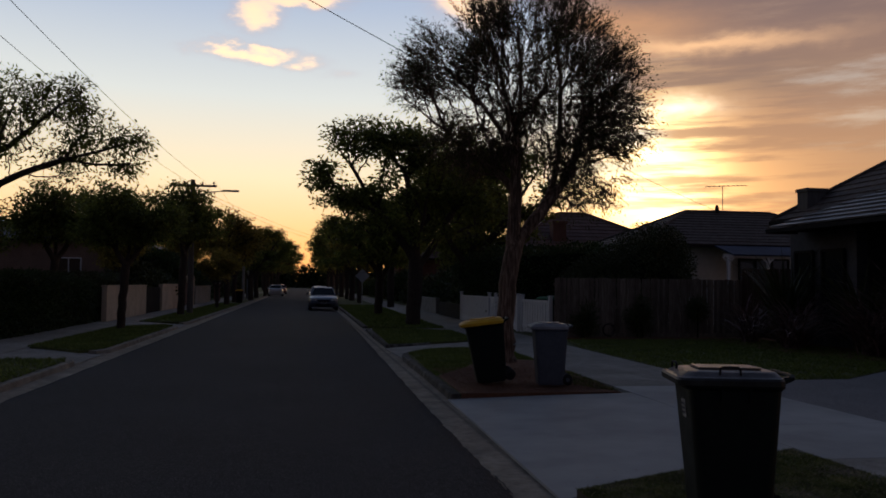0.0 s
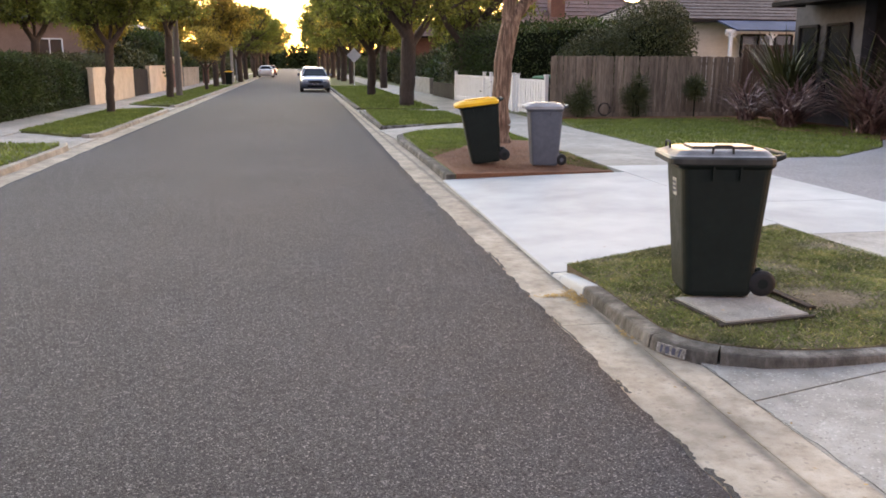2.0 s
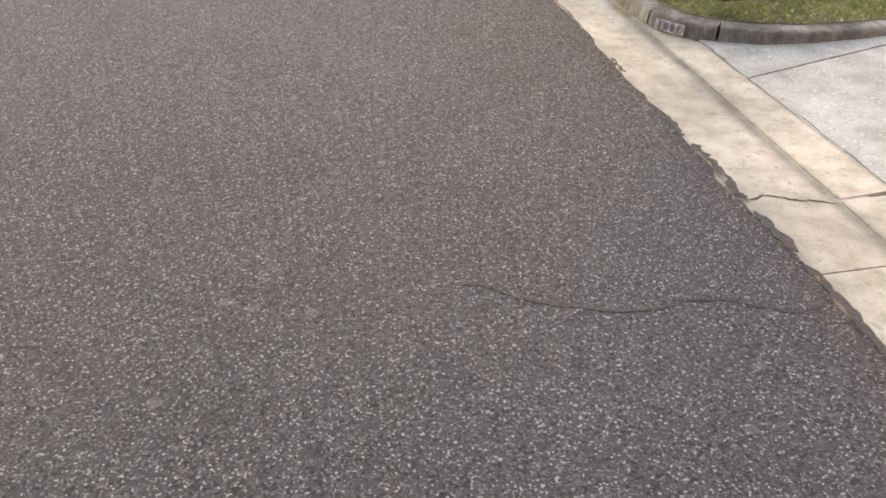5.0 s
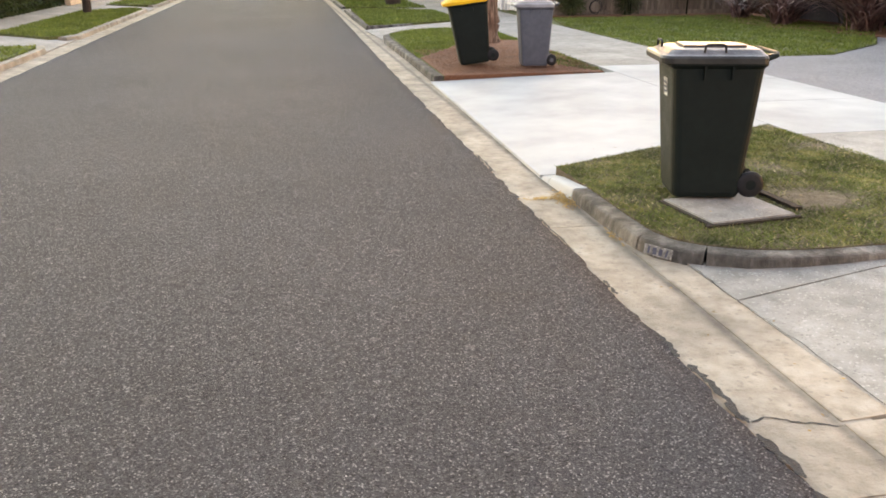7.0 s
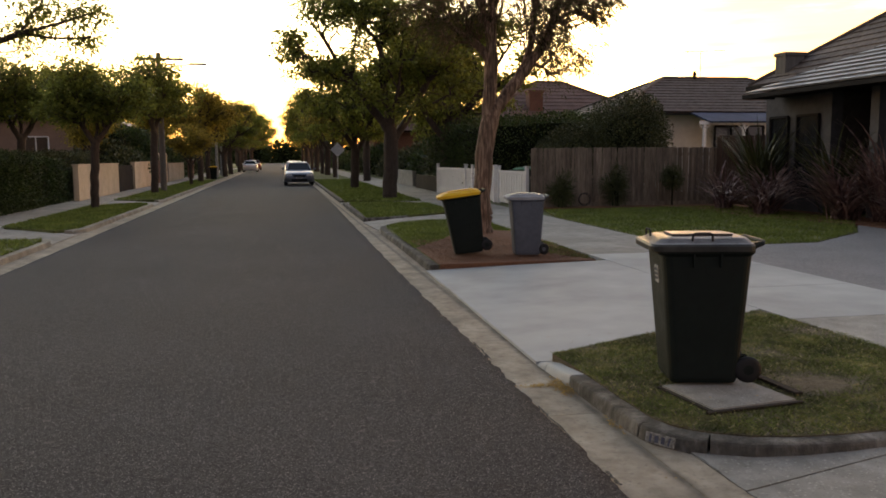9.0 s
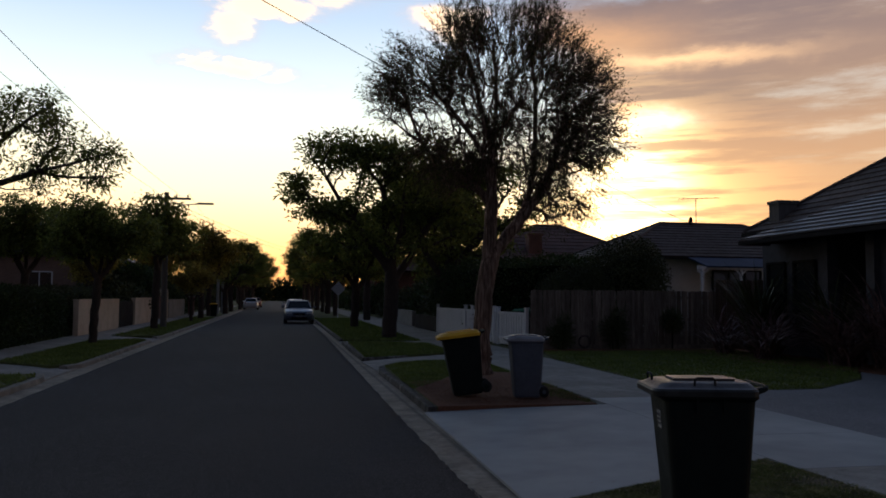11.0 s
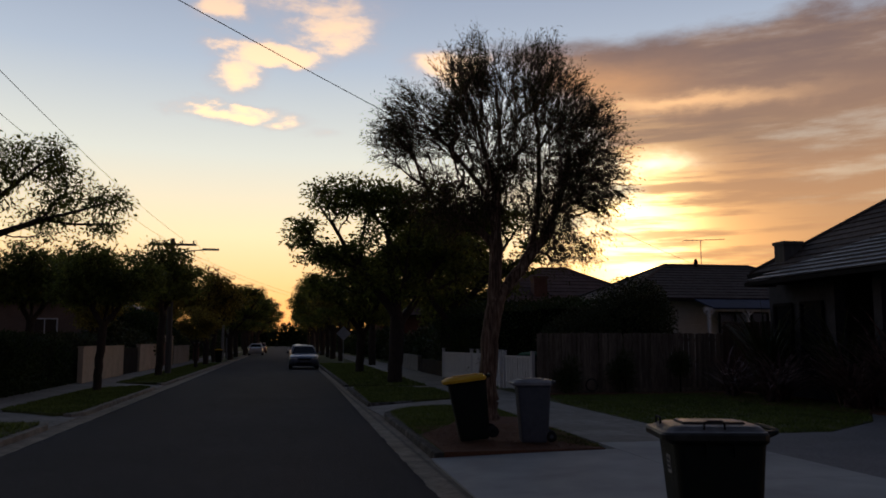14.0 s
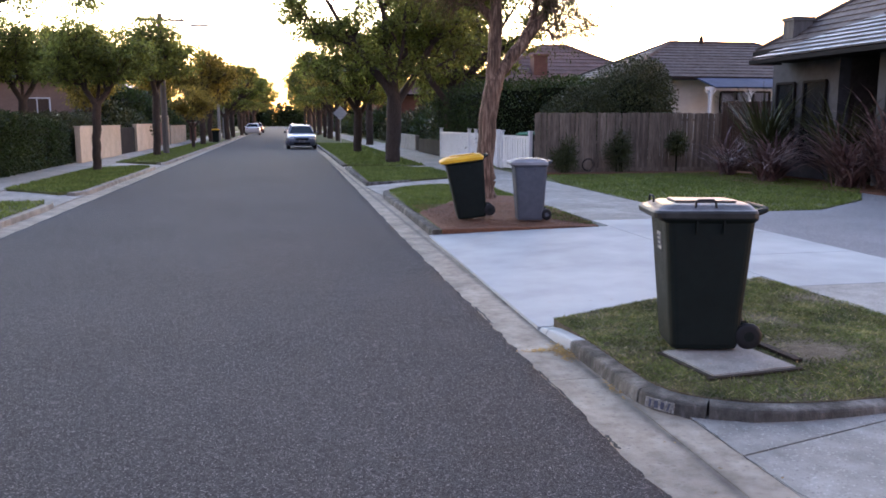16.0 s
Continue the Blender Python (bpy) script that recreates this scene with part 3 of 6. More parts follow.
def blades(name, area, n, h, w, mat, z, seed, label, lean=0.6, spread=SPREAD, bare=None):
    """Grass: thin bent blades over an outline, one object."""
    rnd = np.random.default_rng(seed)
    poly = np.array(area if spread == 1.0 else wide(area))
    lo, hi = poly.min(0), poly.max(0)
    pts = np.empty((0, 2))
    while len(pts) < n:
        p = rnd.uniform(lo, hi, (n * 2, 2))
        inside = np.zeros(len(p), bool)
        for (x0, y0), (x1, y1) in zip(poly, np.roll(poly, -1, 0)):
            cross = (y0 > p[:, 1]) != (y1 > p[:, 1])
            with np.errstate(divide="ignore", invalid="ignore"):
                xs = (x1 - x0) * (p[:, 1] - y0) / (y1 - y0) + x0
            inside ^= cross & (p[:, 0] < xs)
        p = p[inside]
        lump = np.array([noise.noise((a * 2.2, b * 2.2, seed)) for a, b in p])
        if bare:
            c = np.mean(bare, 0)
            far_off = np.linalg.norm((p - c) / (0.36, 0.30), axis=1)
            keep = far_off + rnd.uniform(-0.4, 0.4, len(p)) > 0.9
            p, lump = p[keep], lump[keep]
        p = p[lump + rnd.uniform(-0.5, 0.75, len(p)) > -0.12]
        pts = np.vstack([pts, p])
    pts = pts[:n]
    a = rnd.uniform(0, 2 * np.pi, n)
    t = rnd.uniform(0, 2 * np.pi, n)
    hh = h * rnd.uniform(0.5, 1.25, n)
    ww = w * rnd.uniform(0.6, 1.3, n)
    base = np.c_[pts, np.full(n, z)]
    sidev = np.c_[np.cos(a), np.sin(a), 0 * a] * ww[:, None] / 2
    tip = base + np.c_[np.cos(t) * hh * lean, np.sin(t) * hh * lean, hh * (1 - 0.35 * lean)]
    v = np.stack([base - sidev, base + sidev, tip], 1).reshape(-1, 3)
    return tagged(new(name, soup(name, v, 3, mat)), label, "grass", kind="stuff")


def verge(name, outline, mat, label, category, z=TOP, z0=-0.12):
    ob = part(name, slab(bmesh.new(), wide(outline), z0, z), mat)
    return tagged(ob, label, category, kind="structure")


# --- right side of the street
kerbs = thing("kerb", "weathered grey concrete kerb along the verge", "kerb", kind="structure")
A_LINE = [(2.03, 6.30), (2.04, 6.12), (2.06, 5.62), (2.065, 5.0), (2.075, 4.62), (2.085, 4.49), (2.12, 4.36), (2.175, 4.265), (2.245, 4.19), (2.35, 4.115), (2.57, 3.995), (2.84, 3.935), (3.15, 3.915), (3.6, 3.92), (4.75, 3.93)]


def kerb_a_height(x, y):
    return TOP - 0.012 if y < 5.9 else TOP - 0.012 - 0.17 * (y - 5.9)


kerb_run(A_LINE[:2], kerbs, kerb_a_height, seg=9, back=-1, first=M["new_concrete"])
kerb_run(A_LINE[1:3], kerbs, kerb_a_height, seg=9, back=-1, lead=0.009, first=M["new_concrete"])
kerb_run(A_LINE[2:6], kerbs, kerb_a_height, seg=9, back=-1, lead=0.009)
kerb_run(A_LINE[5:10], kerbs, kerb_a_height, seg=9, back=-1, lead=0.009)
kerb_run(A_LINE[9:], kerbs, kerb_a_height, seg=1.5, back=-1, lead=0.009)
STRIP_A = [(2.16, 6.28), (2.19, 5.6), (2.20, 4.98), (2.21, 4.66), (2.225, 4.54), (2.26, 4.44), (2.30, 4.37), (2.35, 4.30), (2.43, 4.235), (2.62, 4.13), (2.86, 4.07), (3.16, 4.05), (3.6, 4.055), (4.84, 4.065), (4.95, 6.2), (4.86, 7.62), (3.35, 6.86)]
tagged(part("nature_strip", slab(bmesh.new(), STRIP_A, -0.12, TOP - 0.006), M["dry_turf"]), "small patchy turf strip between kerb and footpath", "verge", kind="structure")
BARE = [(3.4, 4.75), (3.9, 4.8), (3.95, 5.15), (3.5, 5.3)]
blades("grass", STRIP_A, 80000, 0.030, 0.0065, M["grass"], TOP - 0.008, 5, "short patchy green and yellowed grass on the verge", lean=0.9, spread=1.0, bare=BARE)
blades("grass", STRIP_A, 5000, 0.032, 0.006, M["straw"], TOP - 0.004, 6, "dry straw-coloured blades among the turf", lean=1.2, spread=1.0, bare=BARE)


def fall(x, y):
    return 0.025 + (TOP - 0.03) * max(0.0, min(1.0, (x - 2.1) / 2.4))


crossing = part("driveway_crossing", slab(bmesh.new(), [(2.03, 6.31), (2.13, 6.30), (3.34, 6.88), (4.91, 7.66), (4.952, 11.88), (3.5, 11.90), (2.12, 11.90)], -0.12, fall), M["new_concrete"])
tagged(crossing, "clean pale concrete driveway crossing", "driveway", kind="structure")
near_crossing = thing("driveway_crossing", "old concrete driveway crossing with cracked joints", "driveway", kind="structure")
for o in ([(2.05, -4), (2.285, -4), (2.285, 2.42), (2.05, 2.42)], [(2.05, 2.44), (2.285, 2.45), (2.262, 4.14), (2.10, 4.36), (2.05, 4.45)], [(2.30, -4), (4.83, -4), (4.83, 3.93), (3.28, 3.82), (2.277, 3.60)], [(2.275, 3.615), (3.28, 3.835), (4.83, 3.945), (4.83, 3.99), (3.6, 3.985), (2.85, 4.03), (2.5, 4.13), (2.275, 4.2)]):
    part("concrete_slab", slab(bmesh.new(), o, -0.12, lambda x, y: 0.004 + 0.085 * max(0.0, min(1.0, (x - 2.15) / 2.4))), M["gutter"] if o[1][0] < 2.32 else M["old_concrete"], near_crossing)

STRIP_B = [(2.24, 11.62), (4.68, 11.62), (4.84, 15.0), (4.92, 19.6), (4.6, 20.15), (3.5, 20.05), (2.75, 19.4), (2.34, 18.4), (2.26, 16.0)]
verge("nature_strip", STRIP_B, M["soil"], "turf strip round a street tree", "verge", z=TOP)
kerb_run(wide([(2.10, 11.62), (2.13, 14.5), (2.14, 17.6), (2.22, 18.5), (2.62, 19.45), (3.4, 20.15)]), kerbs, seg=1.5, back=1)
MULCH = [(2.26, 11.60), (4.66, 11.60), (4.83, 14.2), (4.86, 16.6), (3.9, 17.2), (3.0, 15.2), (2.3, 13.9)]
verge("mulch_bed", MULCH, M["mulch"], "reddish bark mulch under the bins and tree", "mulch", z=TOP + 0.008, z0=-0.1)
blades("grass", [(4.0, 12.9), (4.45, 11.9), (4.66, 11.66), (4.82, 14.2), (4.6, 14.6)], 2600, 0.05, 0.014, M["grass"], TOP + 0.008, 17, "dry patchy grass creeping over the mulch")
blades("grass", [(2.26, 13.9), (3.0, 15.2), (3.9, 17.2), (4.86, 16.6), (4.9, 19.5), (4.6, 20.1), (3.5, 20.0), (2.8, 19.4), (2.35, 18.4)], 12000, 0.06, 0.018, M["lawn_grass"], TOP, 7, "bright green mown grass beside the mulch")

path_r = thing("footpath", "grey concrete footpath in square slabs", "footpath", kind="structure")
CROSS3 = [(2.2, 18.0), (2.36, 18.45), (2.75, 19.45), (3.5, 20.17), (4.9, 20.3), (4.93, 22.6), (3.4, 21.6), (2.6, 21.2), (2.06, 20.9)]
tagged(part("driveway_crossing", slab(bmesh.new(), wide(CROSS3), -0.12, lambda x, y: 0.02 + (TOP - 0.03) * max(0.0, min(1.0, (x - 2.1) / 1.8))), M["old_concrete"]), "old concrete crossing between two turf strips", "driveway", kind="structure")
STRIP_C = [(2.20, 21.4), (2.8, 21.55), (4.95, 23.0), (5.0, 27.6), (3.6, 28.6), (2.4, 28.9), (2.30, 25)]
verge("nature_strip", STRIP_C, M["soil"], "turf strip with a kerb along the road", "verge")
kerb_run(wide([(3.4, 21.72), (2.7, 21.28), (2.12, 21.2), (2.12, 25), (2.16, 28.9)]), kerbs, seg=1.8, back=1)
STRIP_D = [(2.34, 30.2), (5.05, 29.2), (5.4, 60), (5.6, 140), (2.52, 140), (2.48, 60)]
verge("nature_strip", STRIP_D, M["soil"], "long turf strip with street trees", "verge")
kerb_run(wide([(2.18, 30.2), (2.34, 60), (2.36, 120)]), kerbs, seg=6, back=1)
tagged(part("driveway_crossing", slab(bmesh.new(), wide([(2.14, 28.92), (3.6, 28.62), (5.0, 27.62), (5.03, 29.18), (2.3, 30.18), (2.16, 30.18)]), -0.12, lambda x, y: 0.02 + (TOP - 0.03) * max(0.0, min(1.0, (x - 2.1) / 1.8))), M["old_concrete"]), "narrow concrete crossing far down the verge", "driveway", kind="structure")
blades("grass", STRIP_C, 12000, 0.07, 0.03, M["lawn_grass"], TOP, 8, "green mown grass on the verge strip")
blades("grass", [(2.34, 30.2), (5.05, 29.2), (5.3, 60), (2.48, 60)], 16000, 0.08, 0.06, M["lawn_grass"], TOP, 9, "green mown grass under the street trees")


def path_l_edge(y):
    return 4.84 + 0.010 * y


y = -4.0
while y < 60:
    step = 1.85 if y < 26 else 5.0
    a, b = y + 0.006, y + step - 0.006
    m_ = M["new_concrete"] if 6.5 < y + step / 2 < 12 else M["old_concrete"]
    part("concrete_slab", slab(bmesh.new(), [(path_l_edge(a), a), (path_l_edge(a) + 2.06, a), (path_l_edge(b) + 2.06, b), (path_l_edge(b), b)], -0.12, TOP - 0.004), m_, path_r)
    y += step
part("concrete_slab", slab(bmesh.new(), [(5.5, 61), (7.5, 61), (7.8, 140), (5.85, 140)], -0.12, TOP - 0.004), M["old_concrete"], path_r)

verge("front_garden_ground", [(6.80, -4), (60, -4), (60, 23.9), (7.02, 23.9)], M["soil"], "garden soil beside the house", "ground", z=0.06)
verge("front_garden_ground", [(7.02, 23.91), (60, 23.91), (60, 150), (7.7, 150)], M["soil"], "garden soil behind the fences", "ground", z=0.06)
verge("private_driveway", [(6.77, 2), (14.3, 2), (14.3, 16.0), (12.70, 16.15), (11.42, 14.47), (9.41, 12.99), (6.85, 12.95)], M["driveway"], "grey exposed aggregate driveway to the house", "driveway", z=TOP - 0.004)
LAWN = [(6.86, 12.97), (9.4, 13.02), (11.4, 14.5), (13.6, 17.4), (13.6, 23.2), (7.6, 23.0), (7.0, 20)]
verge("front_lawn", LAWN, M["soil"], "front lawn beside the driveway", "lawn", z=TOP)
blades("grass", LAWN, 30000, 0.06, 0.028, M["lawn_grass"], TOP, 11, "green mown front lawn grass")

# --- left side of the street
kerb_l = thing("kerb", "pale weathered kerb along the far verge", "kerb", kind="structure")
kerb_run(wide([(-4.46, 2), (-4.46, 16.9), (-4.62, 17.5)]), kerb_l, stone=M["kerb_pale"], depth=0.2, seg=1.6, back=-1)
kerb_run(wide([(-4.62, 19.3), (-4.46, 19.9), (-4.46, 30.2), (-4.6, 30.9)]), kerb_l, stone=M["kerb_pale"], depth=0.2, seg=2.5, back=-1)
kerb_run(wide([(-4.6, 32.6), (-4.46, 33.2), (-4.46, 120)]), kerb_l, stone=M["kerb_pale"], depth=0.2, seg=8, back=-1)
for o, n_, s_ in (([(-4.6, 2), (-4.6, 16.8), (-4.78, 17.5), (-5.6, 17.5), (-6.3, 17.0), (-6.3, 2)], 9000, 12), ([(-4.6, 19.9), (-4.6, 30.2), (-4.9, 30.8), (-6.3, 29.6), (-6.4, 20.7), (-4.9, 19.4)], 12000, 13),
                  ([(-4.6, 33.2), (-4.6, 62), (-6.3, 62), (-6.3, 33.6)], 13000, 14)):
    verge("nature_strip", o, M["soil"], "turf strip between kerb and footpath", "verge")
    blades("grass", o, n_, 0.07, 0.035, M["lawn_grass"], TOP, s_, "green mown grass on the far verge")
verge("nature_strip", [(-4.6, 62.1), (-4.6, 140), (-6.3, 140), (-6.3, 62.1)], M["soil"], "long turf strip far down the street", "verge")
path_l = thing("footpath", "pale concrete footpath on the far side", "footpath", kind="structure")
y = 2.0
while y < 60:
    step = 1.9 if y < 34 else 6.0
    part("concrete_slab", slab(bmesh.new(), [(-7.95, y + 0.006), (-6.47, y + 0.006), (-6.47, y + step - 0.006), (-7.95, y + step - 0.006)], -0.12, TOP - 0.004), M["old_concrete"], path_l)
    y += step
part("concrete_slab", slab(bmesh.new(), [(-7.95, 62), (-6.47, 62), (-6.47, 140), (-7.95, 140)], -0.12, TOP - 0.004), M["old_concrete"], path_l)
for a, b in ((17.5, 19.4), (30.9, 32.6)):
    tagged(part("driveway_crossing", slab(bmesh.new(), wide([(-6.30, a - 0.3), (-4.64, a), (-4.50, a - 0.6), (-4.50, b + 0.6), (-4.64, b), (-6.30, b + 1.0)]), -0.12, lambda x, y: 0.02 + (TOP - 0.04) * max(0.0, min(1.0, (-4.5 - x) / 1.2))), M["old_concrete"]), "old concrete crossing on the far verge", "driveway", kind="structure")
verge("front_garden_ground", [(-7.77, 2), (-7.77, 150), (-60, 150), (-60, 2)], M["soil"], "garden soil behind the far footpath", "ground", z=0.06)


# ---------------------------------------------------------------- wheelie bins
def loft(rings, close=True):
    bm = bmesh.new()
    vs = [[bm.verts.new(p) for p in r] for r in rings]
    for u, v in zip(vs, vs[1:]):
        for k in range(len(u)):
            bm.faces.new((u[k], u[(k + 1) % len(u)], v[(k + 1) % len(u)], v[k]))
    if close:
        bm.faces.new(vs[0][::-1])
        bm.faces.new(vs[-1])
    return bm


def round_rect(x0, x1, hw, z, r=0.06, n=4, hw1=None):
    """A rounded rectangle in the level z, from x0 to x1, half as wide as hw at x0 and hw1 at x1."""
    hw1 = hw if hw1 is None else hw1
    pts = []
    for cx, cy, a0 in ((x1 - r, hw1 - r, 0), (x0 + r, hw - r, 90), (x0 + r, -hw + r, 180), (x1 - r, -hw1 + r, 270)):
        for k in range(n + 1):
            a = radians(a0 + 90 * k / n)
            pts.append((cx + r * math.cos(a), cy + r * math.sin(a), z))
    return pts


def wheelie_bin(label, body_mat, lid_mat, at, loops=True, rim_mat=None):
    """The front faces -x, the wheels and handle stand at +x; the origin lies on the ground under the middle."""
    ob = thing("wheelie_bin", label, "bin", "wheelie bins", at=at)
    rings = [round_rect(-0.190, 0.250, 0.205, 0.015, 0.05), round_rect(-0.205, 0.268, 0.215, 0.05, 0.055), round_rect(-0.228, 0.286, 0.225, 0.30, 0.06), round_rect(-0.272, 0.316, 0.255, 0.80, 0.06),
             round_rect(-0.282, 0.322, 0.262, 0.90, 0.06), round_rect(-0.325, 0.335, 0.288, 0.925, 0.05), round_rect(-0.325, 0.335, 0.288, 0.965, 0.05)]
    body = part("body", loft(rings), body_mat, ob, smooth=False)
    for px, py in ((-0.08, 1), (0.10, 1), (-0.08, -1), (0.10, -1)):
        part("rim_web", boxes(((px, py * 0.272, 0.875), (0.012, 0.03, 0.09))), body_mat, ob)
    lid_r = [round_rect(-0.368, 0.335, 0.300, 0.938, 0.07), round_rect(-0.372, 0.335, 0.302, 0.972, 0.07), round_rect(-0.362, 0.33, 0.292, 0.986, 0.07), round_rect(-0.335, 0.32, 0.268, 0.994, 0.06), round_rect(-0.285, 0.30, 0.225, 1.020, 0.06, hw1=0.225), round_rect(-0.26, 0.285, 0.20, 1.026, 0.05)]
    lid = part("lid", loft(lid_r[2:]), lid_mat, ob, label="closed hinged plastic lid", smooth=False)
    # the rim can take a darker colour than the lid's top
    part("lid_rim", loft(lid_r[:3]), rim_mat or lid_mat, lid)
    part("lid_panel", boxes(((0.01, 0, 1.034), (0.42, 0.26, 0.016))), lid_mat, lid, bevel=0.006)
    if loops:
        for px, py, r in ((-0.30, 0.14, 90), (-0.02, -0.245, 0)):
            bm = bmesh.new()
            m_ = pose(px, py, 1.0, 0, 0, r)
            tube(bm, [m_ @ Vector(p) for p in ((-0.07, 0, -0.01), (-0.065, 0, 0.045), (-0.05, 0, 0.055), (0.05, 0, 0.055), (0.065, 0, 0.045), (0.07, 0, -0.01))], 0.008, 6)
            part("lid_loop", bm, M["rubber"], lid)
    bm = bmesh.new()
    tube(bm, [(0.31, -0.24, 0.955), (0.39, -0.22, 0.985), (0.405, -0.18, 0.995), (0.405, 0.18, 0.995), (0.39, 0.22, 0.985), (0.31, 0.24, 0.955)], 0.016, 8)
    part("handle", bm, body_mat, ob)
    for py in (-0.2, 0.2):
        part("hinge", boxes(((0.35, py, 0.975), (0.07, 0.07, 0.035), 0, -12)), body_mat, ob, bevel=0.008)
    bm = bmesh.new()
    tube(bm, [(0.325, -0.21, 0.108), (0.325, 0.21, 0.108)], 0.012, 8)
    part("axle", bm, M["steel"], ob)
    for py in (-1, 1):
        prof = [(0.035, 0.022), (0.068, 0.020), (0.090, 0.014), (0.093, 0.0), (0.090, -0.014), (0.068, -0.020), (0.035, -0.022)]
        bm = bmesh.new()
        rings = [[bm.verts.new((0.325 + r * math.cos(a), py * 0.20 + o, 0.108 + r * math.sin(a))) for r, o in prof] for a in (2 * math.pi * i / 20 for i in range(20))]
        for i in range(20):
            for j in range(len(prof) - 1):
                u, v = rings[i], rings[(i + 1) % 20]
                bm.faces.new((u[j], u[j + 1], v[j + 1], v[j]))
        w = part("wheel", bm, M["rubber"], ob, smooth=True)
        bm = bmesh.new()
        tube(bm, [(0.325, py * 0.20 - 0.018, 0.108), (0.325, py * 0.20 + 0.018, 0.108)], 0.042, 14)
        part("hub", bm, body_mat, w, bevel=0.004)
        part("wheel_arch", boxes(((0.26, py * 0.16, 0.14), (0.14, 0.03, 0.14))), body_mat, ob, bevel=0.01)
    return ob


bin_a = wheelie_bin("dark green wheelie bin with scuffed lid on a pit cover", M["bin_green"], M["lid_dark"], pose(2.86, 5.27, TOP + 0.022, 0, 0, -13), rim_mat=M["lid_rim"])
sticker = part("label_plate", boxes(((-0.2695, -0.02, 0.755), (0.006, 0.10, 0.12), 0, -5)), M["white_mark"], bin_a, "small pale vertical sticker")
for i in range(3):
    part("marking_bar", boxes(((-0.2735 + 0.0026 * (1 - i), -0.02, 0.725 + 0.03 * i), (0.003, 0.075, 0.016), 0, -5)), M["dark_mark"], sticker)
wheelie_bin("dark green wheelie bin with bright yellow lid leaning on mulch", M["bin_green"], M["lid_yellow"], pose(3.00, 13.05, TOP + 0.035, 0, -7.5, -8), loops=False)
wheelie_bin("grey wheelie bin with light grey lid standing on mulch", M["bin_grey"], M["lid_grey"], pose(3.88, 12.70, TOP + 0.02, 0, 0, -8) @ Matrix.Diagonal((0.87, 0.87, 0.96, 1)), loops=False)

pad = part("pit_cover", boxes(((2.91, 4.88, TOP - 0.004), (0.64, 0.58, 0.05), 7)), M["old_concrete"], bevel=0.006)
tagged(pad, "square concrete pit cover set in the turf", "pit cover")
# dark soil colour also paints in the shadowed gap at the cover's edges
frame_ = part("edging_strip", boxes(((3.36, 5.03, TOP - 0.004), (0.06, 0.52, 0.05), 3), ((2.93, 4.575, TOP - 0.012), (0.72, 0.035, 0.05), 7), ((2.58, 4.84, TOP - 0.012), (0.035, 0.6, 0.05), 7)), M["shaded_gap"])
tagged(frame_, "dark strips for earth and shade in the gap round the pit cover", "edging")


